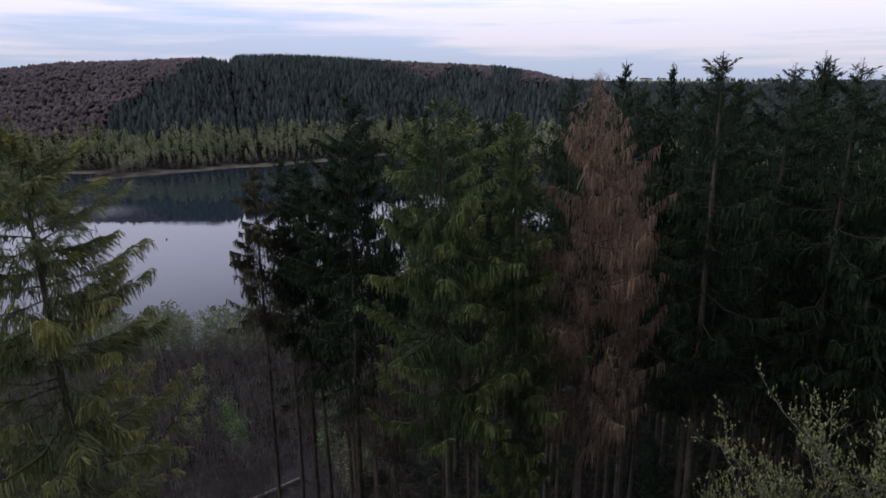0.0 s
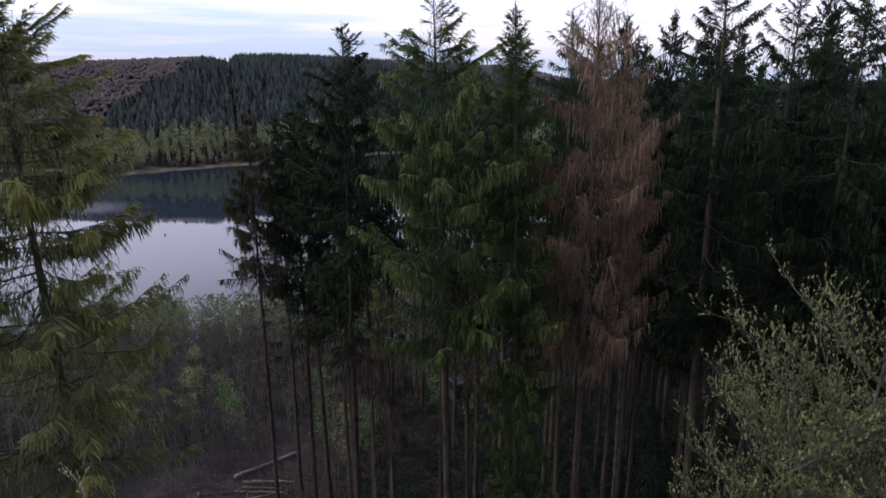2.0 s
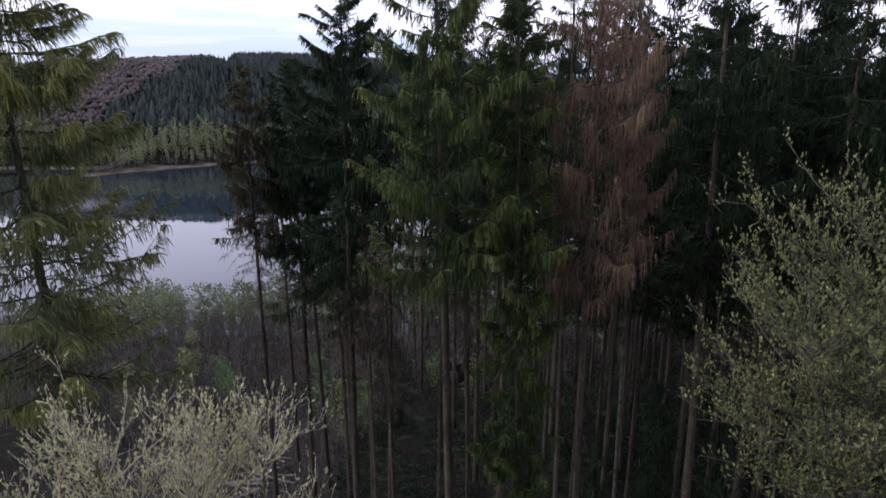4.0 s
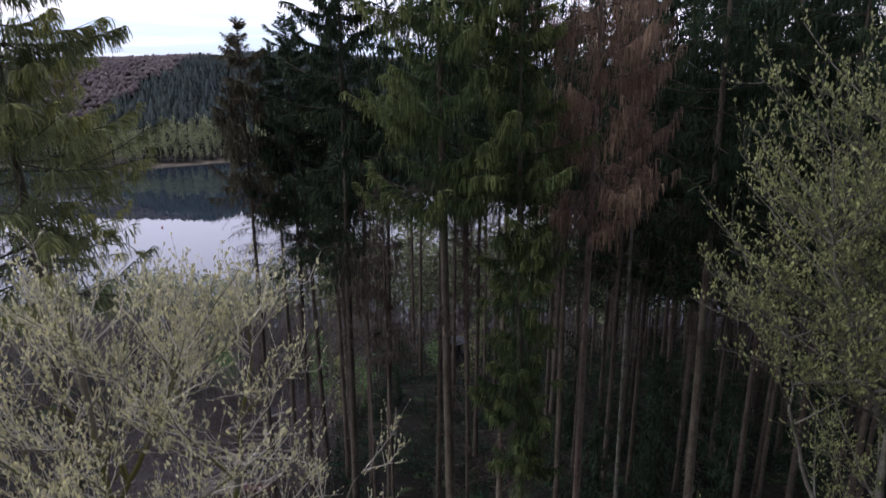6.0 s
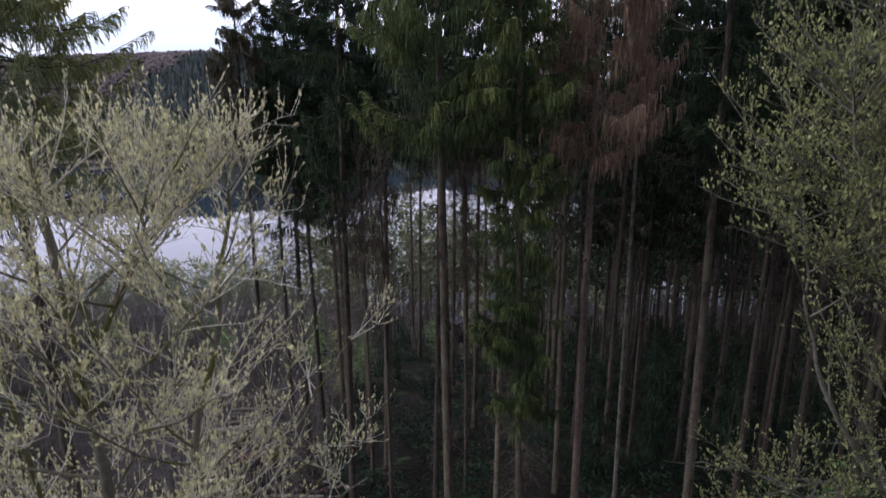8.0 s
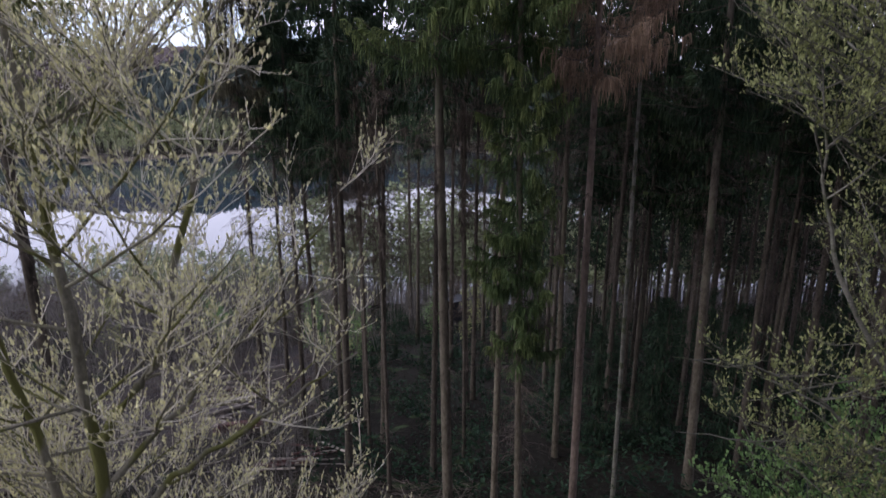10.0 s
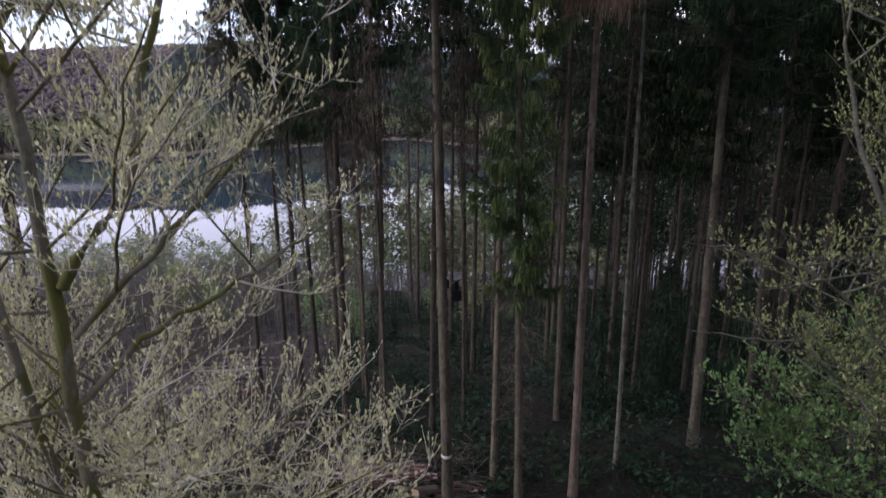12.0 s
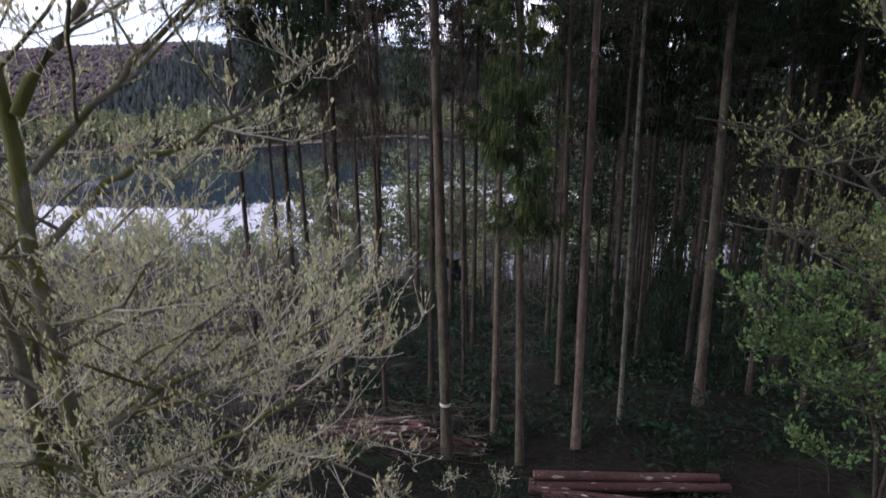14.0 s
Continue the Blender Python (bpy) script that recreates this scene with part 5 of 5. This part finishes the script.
# ---- the near slope: alders at the water, bare brush, young trees ----
def small_tree(name, seed, tall, wide, leaf, leaf_mat, n_leaf, low=0.25, leaf_wide=0.6):
    rng = np.random.default_rng(seed)
    ob = new(name)
    z = np.linspace(0, tall, 7)
    ax = np.stack([np.cumsum(rng.normal(0, 0.05, 7)), np.cumsum(rng.normal(0, 0.05, 7)), z], -1)
    ax[0, 2] = -0.4
    child("trunk", mesh_of("trunk", *tubes(ax[None], np.linspace(0.012 * tall, 0.01, 7)[None], 6), GREYBARK), ob)
    n = int(16 + tall * 2)
    zs = rng.uniform(low * tall, tall * 0.97, n)
    az = rng.uniform(0, 6.28, n)
    L = wide * np.sin(np.clip((zs / tall - low) / (1 - low) * 0.85 + 0.15, 0, 1) * np.pi) ** 0.7 * rng.uniform(0.5, 1.15, n)
    s = np.linspace(0, 1, 4)
    P = np.stack([np.interp(zs, z, ax[:, 0])[:, None] + L[:, None] * s * np.cos(az)[:, None], np.interp(zs, z, ax[:, 1])[:, None] + L[:, None] * s * np.sin(az)[:, None], zs[:, None] + L[:, None] * (0.75 * s - 0.1 * s ** 2)], -1)
    child("branchwork", mesh_of("branchwork", *tubes(P[:, ::3], np.tile(np.linspace(0.035, 0.008, 4)[::3] * tall / 10, (n, 1)), 3), GREYBARK), ob, kind="stuff")
    own = rng.integers(0, n, n_leaf)
    t = rng.uniform(0.25, 1.1, n_leaf)[:, None]
    O = P[own, 0] * (1 - t) + P[own, 3] * t + rng.normal(0, 0.09 * wide + 0.12, (n_leaf, 3))
    D = rng.normal(0, 1, (n_leaf, 3)) + np.array([0, 0, 0.4])
    sz = leaf * rng.uniform(0.6, 1.4, n_leaf)
    child("crown", mesh_of("crown", *leaves(O, D, sz, sz * leaf_wide, rng), leaf_mat), ob, kind="stuff")
    return ob


rng = np.random.default_rng(9)
ALDERS = [small_tree("alder_tree", 70 + i, 11 + i, 2.2 + 0.3 * i, 0.48, ALDER, 400) for i in range(3)]
spots = []
while len(spots) < 90:
    x, y = rng.uniform(-100, 44), rng.uniform(104, 152)
    if -0.78 < x / y < 0.3 and abs(x + 57 - 0.4 * (130 - y)) > 3.5 and all(math.hypot(x - a, y - b) > 4.2 for a, b in spots):
        spots.append((x, y))
while len(spots) < 130:
    y = rng.uniform(108, 150)
    x = rng.uniform(-0.62, -0.28) * y
    if all(math.hypot(x - a, y - b) > 2.8 for a, b in spots):
        spots.append((x, y))
while len(spots) < 175:
    x, y = rng.uniform(-24, 40), rng.uniform(98, 135)
    if all(math.hypot(x - a, y - b) > 3.2 for a, b in spots):
        spots.append((x, y))
while len(spots) < 225:
    x, y = rng.uniform(22, 95), rng.uniform(86, 112)
    if all(math.hypot(x - a, y - b) > 4.0 for a, b in spots):
        spots.append((x, y))
for i, (x, y) in enumerate(spots):
    k = rng.uniform(0.62, 1.15) * float(np.interp(x, [-42, -33, -14], [1.0, 1.3, 1.75]))
    m = Matrix.Translation((x, y, float(land(x, y)))) @ Matrix.Rotation(rng.uniform(0, 6.28), 4, "Z")
    if i < 3:
        t = ALDERS[i]
        t.scale = (k, k, k)
        t.matrix_basis = m @ Matrix.Diagonal((k, k, k, 1))
    else:
        t = copy_thing(ALDERS[i % 3], m)
        t.scale = (k, k, k)
    tagged(t, "light green young alder near the lake shore", "alder tree", "alders by the lake")


def brush_field(name, label, xs, ys, n, tall, stems_each, material, rng, keep=None):
    """A thicket of thin leaning stems with side twigs, as one mesh."""
    x, y = rng.uniform(*xs, n), rng.uniform(*ys, n)
    if keep is not None:
        ok = keep(x, y)
        x, y = x[ok], y[ok]
    own = np.repeat(np.arange(len(x)), stems_each)
    m = len(own)
    h = rng.uniform(*tall, m)
    ox, oy = x[own] + rng.normal(0, 0.5, m), y[own] + rng.normal(0, 0.5, m)
    tilt = rng.normal(0, 0.16, (m, 2))
    s = np.linspace(0, 1, 3)
    P = np.stack([ox[:, None] + h[:, None] * tilt[:, :1] * s ** 1.4, oy[:, None] + h[:, None] * tilt[:, 1:] * s ** 1.4, land(ox, oy)[:, None] - 0.1 + h[:, None] * s], -1)
    T1 = tubes(P, np.outer(h, np.array([0.0075, 0.005, 0.0015])), 3)
    k = 8
    tw = np.repeat(np.arange(m), k)
    t = rng.uniform(0.3, 1, len(tw))
    i = np.minimum((t * 2).astype(int), 1)
    w = (t * 2 - i)[:, None]
    O = P[tw, i] * (1 - w) + P[tw, i + 1] * w
    D = rng.normal(0, 0.6, (len(tw), 3)) + np.array([0, 0, 0.9])
    T2 = blades(O, D, h[tw] * rng.uniform(0.12, 0.34, len(tw)), (0.009 * h[tw] + 0.012) * rng.uniform(0.5, 1.8, len(tw)), rng)
    return tagged(new(name, mesh_of(name, *joined(T1, T2), material)), label, "shrubs", kind="stuff")


brush_field("bare_thicket", "leafless purplish brown thicket on the slope to the lake", (-140, 105), (52, 150), 3400, (2.5, 6.5), 4, BRUSH, rng,
            keep=lambda x, y: (x > -0.80 * y - 8) & (x < np.where(y < 75, -0.12 * y, np.where(y < 84, 0.25 * y, 0.95 * y))))
brush_field("clearing_brush", "low leafless brush over the felled clearing", (-36, -5), (22, 60), 1100, (0.7, 2.4), 5, BRUSH, rng,
            keep=lambda x, y: (x < -6.5 - 0.12 * (y - 22)) & (np.sin(x * 0.5) + np.sin(y * 0.37 + x * 0.2) > -0.9))
YOUNG = [small_tree("young_tree", 80 + i, 6 + i, 1.5, 0.22, YOUNG_LEAF if i else BUSH_LEAF, 900, low=0.1) for i in range(2)]
spots = [(-23.9, 60), (-30, 63), (-27.5, 66), (-9.5, 51), (-13, 57), (-36, 78), (-8.2, 54), (-34, 58), (-16, 70), (2.5, 66), (-1, 72), (5, 75)]
for i, (x, y) in enumerate(spots):
    m = Matrix.Translation((x, y, float(land(x, y)))) @ Matrix.Rotation(i * 1.3, 4, "Z")
    if i < 2:
        t = YOUNG[i]
        t.matrix_basis = m
    else:
        t = copy_thing(YOUNG[i % 2], m)
    tagged(t, "young tree in fresh green leaf among bare brush", "young tree", "young trees on the slope")


SAPLING = [small_tree("bare_sapling", 90 + i, 4.5 + 1.5 * i, 1.5 + 0.3 * i, 0.42, BRUSH, 300, low=0.12, leaf_wide=0.12) for i in range(3)]
spots = []
while len(spots) < 110:
    y = 52 + 110 * rng.random()
    x = rng.uniform(-0.78 * y - 4, -0.14 * y)
    if all(math.hypot(x - a, y - b) > 3.0 for a, b in spots):
        spots.append((x, y))
for i, (x, y) in enumerate(spots):
    m = Matrix.Translation((x, y, float(land(x, y)))) @ Matrix.Rotation(i * 2.1, 4, "Z")
    if i < 3:
        t = SAPLING[i]
        t.matrix_basis = m
    else:
        t = copy_thing(SAPLING[i % 3], m)
    tagged(t, "leafless grey-brown sapling in the thicket on the slope", "sapling", "saplings of the thicket")


# ---- forest floor: brambles, fallen sticks ----
def floor_leaves(name, label, xs, ys, n, leaf, lift_to, material, rng, keep=None):
    cx, cy = rng.uniform(*xs, n // 24), rng.uniform(*ys, n // 24)
    if keep is not None:
        ok = keep(cx, cy)
        cx, cy = cx[ok], cy[ok]
    own = np.repeat(np.arange(len(cx)), 24)
    x, y = cx[own] + rng.normal(0, 0.42, len(own)), cy[own] + rng.normal(0, 0.42, len(own))
    hgt = np.abs(rng.normal(0, 1, len(own))) * lift_to * rng.uniform(0.3, 1.0, len(cx))[own]
    O = np.stack([x, y, land(x, y) + hgt], -1)
    D = rng.normal(0, 1, (len(own), 3)) * np.array([1, 1, 0.5]) + np.array([0, 0, 0.55])
    sz = leaf * rng.uniform(0.5, 1.4, len(own))
    return tagged(new(name, mesh_of(name, *leaves(O, D, sz, sz * 0.42, rng), material)), label, "undergrowth", kind="stuff")


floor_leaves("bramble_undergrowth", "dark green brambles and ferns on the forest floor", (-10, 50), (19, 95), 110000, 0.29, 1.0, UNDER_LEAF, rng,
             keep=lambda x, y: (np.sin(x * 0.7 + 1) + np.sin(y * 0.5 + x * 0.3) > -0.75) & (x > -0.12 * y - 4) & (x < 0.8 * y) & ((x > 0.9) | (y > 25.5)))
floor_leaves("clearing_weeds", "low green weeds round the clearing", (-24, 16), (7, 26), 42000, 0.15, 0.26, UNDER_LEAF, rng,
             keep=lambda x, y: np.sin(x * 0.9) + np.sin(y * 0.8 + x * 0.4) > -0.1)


def stick_litter(name, label, xs, ys, n, length, radius, material, rng, keep=None, lift=0.14):
    x, y = rng.uniform(*xs, n), rng.uniform(*ys, n)
    if keep is not None:
        ok = keep(x, y)
        x, y = x[ok], y[ok]
    n = len(x)
    a, L = rng.uniform(0, 6.28, n), rng.uniform(*length, n)
    s = np.linspace(-0.5, 0.5, 4)
    X, Y = x[:, None] + np.cos(a)[:, None] * L[:, None] * s, y[:, None] + np.sin(a)[:, None] * L[:, None] * s
    P = np.stack([X, Y, land(X, Y) + lift * rng.random((n, 1)) ** 2 + rng.normal(0, 0.04, (n, 4)) + rng.normal(0, 0.12 + 0.5 * (lift - 0.14), (n, 1)) * s], -1)
    R = rng.uniform(*radius, n)[:, None] * np.linspace(1, 0.5, 4)
    return tagged(new(name, mesh_of(name, *tubes(P, R, 4), material)), label, "litter", kind="stuff")


stick_litter("fallen_branches", "dry branches scattered over the forest floor", (-26, 28), (6, 50), 1700, (0.5, 2.4), (0.008, 0.028), SHADEWOOD, rng)
stick_litter("brash", "tangled brown brash by the forest edge", (-9, 15), (13.5, 25), 1600, (0.4, 2.2), (0.006, 0.02), SHADEWOOD, rng, lift=0.4)
stick_litter("branch_heap", "grey-brown cut branches heaped by the log pile", (-8, 1.6), (19.5, 27), 650, (0.6, 2.6), (0.008, 0.024), DEADWOOD, rng, lift=0.7)
stick_litter("logging_slash", "grey logging slash over the clearing", (-30, -6), (26, 64), 2200, (0.8, 3.6), (0.012, 0.045), DEADWOOD, rng,
             keep=lambda x, y: ((x + 18) / 10) ** 2 + ((y - 46) / 16) ** 2 < 1)


# ---- logs ----
def log(x, y, z, length, radius, turn, material, tilt=0.0, taper=0.85, cut=None):
    rng = np.random.default_rng(int(abs(x * 91 + y * 37 + z * 53)) + 7)
    k = 8
    s = np.linspace(-0.5, 0.5, k)
    P = np.stack([s * length, rng.normal(0, 0.012, k).cumsum(), rng.normal(0, 0.008, k).cumsum()], -1)
    R = radius * np.linspace(1, taper, k) * rng.uniform(0.96, 1.04, k)
    ob = new("log")
    bark = child("bark", mesh_of("bark", *tubes(P[None], R[None], 12), material, True), ob)
    for j, sign in ((0, -1), (k - 1, 1)):
        ring = np.arange(12) * 2 * np.pi / 12
        V = np.concatenate([P[j] + np.stack([0 * ring + sign * 0.004, R[j] * 0.99 * np.cos(ring), R[j] * 0.99 * np.sin(ring)], -1), [P[j] + (sign * 0.012, 0, 0)]])
        q = np.arange(12)
        child("cut_end", mesh_of("cut_end", V, np.stack([q, (q + 1) % 12, np.full(12, 12)], -1), cut or CUT), bark, "sawn log end")
    ob.matrix_world = Matrix.Translation((x, y, z)) @ Matrix.Rotation(turn, 4, "Z") @ Matrix.Rotation(tilt, 4, "Y")
    return ob


def log_on(x, y, above, length, radius, turn, material, label, group, taper=0.85, cut=None):
    a = np.array([math.cos(turn), math.sin(turn)]) * length / 2
    za, zb = float(land(x - a[0], y - a[1])), float(land(x + a[0], y + a[1]))
    return tagged(log(x, y, (za + zb) / 2 + above, length, radius, turn, material, math.atan2(za - zb, length), taper, cut), label, "log", group)


STACK = "logs of the roadside stack"
for x, y, up, L, r, turn in ((6.5, 17.75, 0.50, 6.3, 0.17, 0.02), (6.7, 17.45, 0.16, 6.5, 0.18, 0.02), (6.35, 17.85, 0.16, 6.2, 0.17, 0.01), (5.0, 16.95, 0.17, 3.8, 0.15, -0.12),
                             (6.2, 16.6, 0.14, 5.4, 0.14, -0.05), (6.75, 18.2, 0.16, 6.2, 0.16, 0.03)):
    log_on(x - 0.15, y - 0.17, up, L, r, turn, LOG_RED, "reddish barked log with pale peeled patches, in a stack", STACK, cut=OLD_CUT)
rng = np.random.default_rng(21)
for i in range(26):
    layer = i // 9
    x, y = -2.4 + rng.normal(0, 0.55), 21.2 + (i % 9) * 0.27 + rng.normal(0, 0.16)
    log_on(x, y, 0.12 + layer * 0.2, rng.uniform(2.4, 4.2), rng.uniform(0.06, 0.12), rng.normal(0.0, 0.34), LOG_RED if i % 4 else BARE_LOG, "thin log in a loose pile beside a spruce", "logs of the loose pile")
for i in range(6):
    log_on(0.9 + rng.normal(0, 0.4), 20.9 + 0.22 * i, 0.1 + 0.06 * (i % 2), rng.uniform(1.2, 2.0), 0.085, rng.normal(0.1, 0.15), LOG_RED, "short log behind a spruce stem", "logs of the loose pile")
log_on(-0.62, 20.95, 0.22, 1.1, 0.22, 0.72, BARK_RED, "thick short log with a sawn yellow end", "logs of the loose pile")
for i in range(16):
    log_on(-15.2 + rng.normal(0, 2.2), 38.5 + 0.7 * i + rng.normal(0, 1.0), 0.10 + 0.16 * (i % 3 == 2), rng.uniform(2.5, 6.5), rng.uniform(0.05, 0.12), rng.normal(0.14, 0.30), BARE_LOG if i % 3 else LOG_RED,
           "long barkless log lying in the clearing", "logs in the clearing")
for i in range(14):
    log_on(-13.3 + rng.normal(0, 0.25), 34.4 + 0.27 * (i % 6) + rng.normal(0, 0.05), 0.12 + 0.2 * (i // 6), rng.uniform(2.2, 3.4), rng.uniform(0.08, 0.12), rng.normal(0.08, 0.07), LOG_RED,
           "reddish barked log in a low pile in the clearing", "logs of the clearing pile", cut=OLD_CUT)
for i in range(5):
    log_on(-16.0 + rng.normal(0, 0.4), 35.0 + 0.5 * i, 0.13, rng.uniform(2.4, 3.6), rng.uniform(0.08, 0.13), rng.normal(0.1, 0.08), BARE_LOG, "pale barkless log beside a pile in the clearing", "logs in the clearing")
for i in range(12):
    log_on(-8.2 + rng.normal(0, 1.2), 28.0 + 0.38 * i + rng.normal(0, 0.4), 0.1 + 0.12 * (i % 3 == 1), rng.uniform(2.0, 4.6), rng.uniform(0.04, 0.09), rng.normal(0.05, 0.35), LOG_RED if i % 2 else BARE_LOG, "thin log in a brush pile", "logs of the brush pile")
for (x0, y0), (x1, y1), r in (((-19.6, 47.4), (-15.6, 54.6), 0.17), ((-18.5, 40.8), (-14.6, 42.0), 0.13), ((-17.8, 35.9), (-14.5, 40.2), 0.15), ((-17.0, 35.6), (-14.2, 38.6), 0.12)):
    log_on((x0 + x1) / 2, (y0 + y1) / 2, r + 0.1, math.hypot(x1 - x0, y1 - y0), r, math.atan2(y1 - y0, x1 - x0), BARE_LOG, "long barkless log lying in the clearing", "logs in the clearing")
for x, y, L, turn in ((-22.5, 30.2, 6.5, 0.16), (-21.6, 28.6, 6.0, 0.05), (-20.8, 26.4, 4.5, 0.02), (-23.4, 32.0, 5.0, 0.22)):
    log_on(x, y, 0.12, L, 0.13, turn, BARE_LOG, "pale barkless trunk lying on the ground", "logs in the clearing")

# white ring painted round a spruce stem
ring = np.linspace(0, 2 * np.pi, 17)[:-1]
bm = bmesh.new()
lower = [bm.verts.new((0.213 * math.cos(a), 0.213 * math.sin(a), 0)) for a in ring]
upper = [bm.verts.new((0.212 * math.cos(a), 0.212 * math.sin(a), 0.13)) for a in ring]
for i in range(16):
    bm.faces.new((lower[i], lower[(i + 1) % 16], upper[(i + 1) % 16], upper[i]))
mark = part("painted_ring", bm, PAINT, None)
mark.matrix_world = Matrix.Translation((0.24, 20.43, 2.12))
tagged(mark, "white paint ring round a spruce stem", "tree mark")


# ---- raised hide between the stems ----
def raised_hide(x, y):
    ob = new("raised_hide")
    ob.matrix_world = Matrix.Translation((x, y, float(land(x, y)))) @ Matrix.Rotation(0.5, 4, "Z") @ Matrix.Diagonal((1.15, 1.15, 1.32, 1))

    def beam(name, a, b, w, label="", under=None):
        a, b = np.array(a, float), np.array(b, float)
        V, T = tubes(np.stack([a, b])[None], np.full((1, 2), w), 4, True)
        return child(name, mesh_of(name, V, T, HIDE_WOOD), under or ob, label)

    for sx in (-0.6, 0.6):
        for sy in (-0.6, 0.6):
            beam("post", (sx * 1.25, sy * 1.25, -0.3), (sx, sy, 4.9 if sy > 0 else 5.1), 0.06)
        rail = beam("ladder_rail", (sx * 0.5, -2.1, -0.2), (sx * 0.5, -0.6, 3.3), 0.045)
    for i in range(9):
        z = 0.25 + i * 0.36
        beam("rung", (-0.32, -2.0 + 1.45 * z / 3.4, z), (0.32, -2.0 + 1.45 * z / 3.4, z), 0.03, under=rail)
    for a, b in (((-0.7, -0.7, 1.0), (0.7, -0.7, 2.8)), ((-0.7, 0.7, 2.8), (0.7, 0.7, 1.0))):
        beam("brace", a, b, 0.04)
    for name, size, at in (("deck", (1.5, 1.5, 0.08), (0, 0, 3.2)), ("parapet", (1.4, 0.05, 0.8), (0, -0.68, 3.65)), ("parapet", (0.05, 1.4, 0.8), (-0.68, 0, 3.65)),
                           ("parapet", (0.05, 1.4, 0.8), (0.68, 0, 3.65)), ("back_panel", (1.4, 0.05, 1.6), (0, 0.68, 4.05)), ("roof", (1.9, 1.9, 0.07), (0, 0, 5.05))):
        bm = bmesh.new()
        bmesh.ops.create_cube(bm, size=1, matrix=Matrix.Translation(at) @ Matrix.Diagonal((*size, 1)))
        part(name, bm, HIDE_WOOD, ob)
    tagged(ob, "dark timber raised hide with a ladder among spruces", "hunting hide")


raised_hide(1.6, 63.0)

# ---- buoy on the lake ----
bm = bmesh.new()
bmesh.ops.create_uvsphere(bm, u_segments=14, v_segments=8, radius=0.5)
for v in bm.verts:
    v.co.z *= 0.8 if v.co.z < 0 else 1.5
buoy = part("buoy", bm, BUOY_RED, None)
buoy.matrix_world = Matrix.Translation((-164, 341, WATER_Z + 0.2))
tagged(buoy, "small red buoy floating on the lake", "buoy")
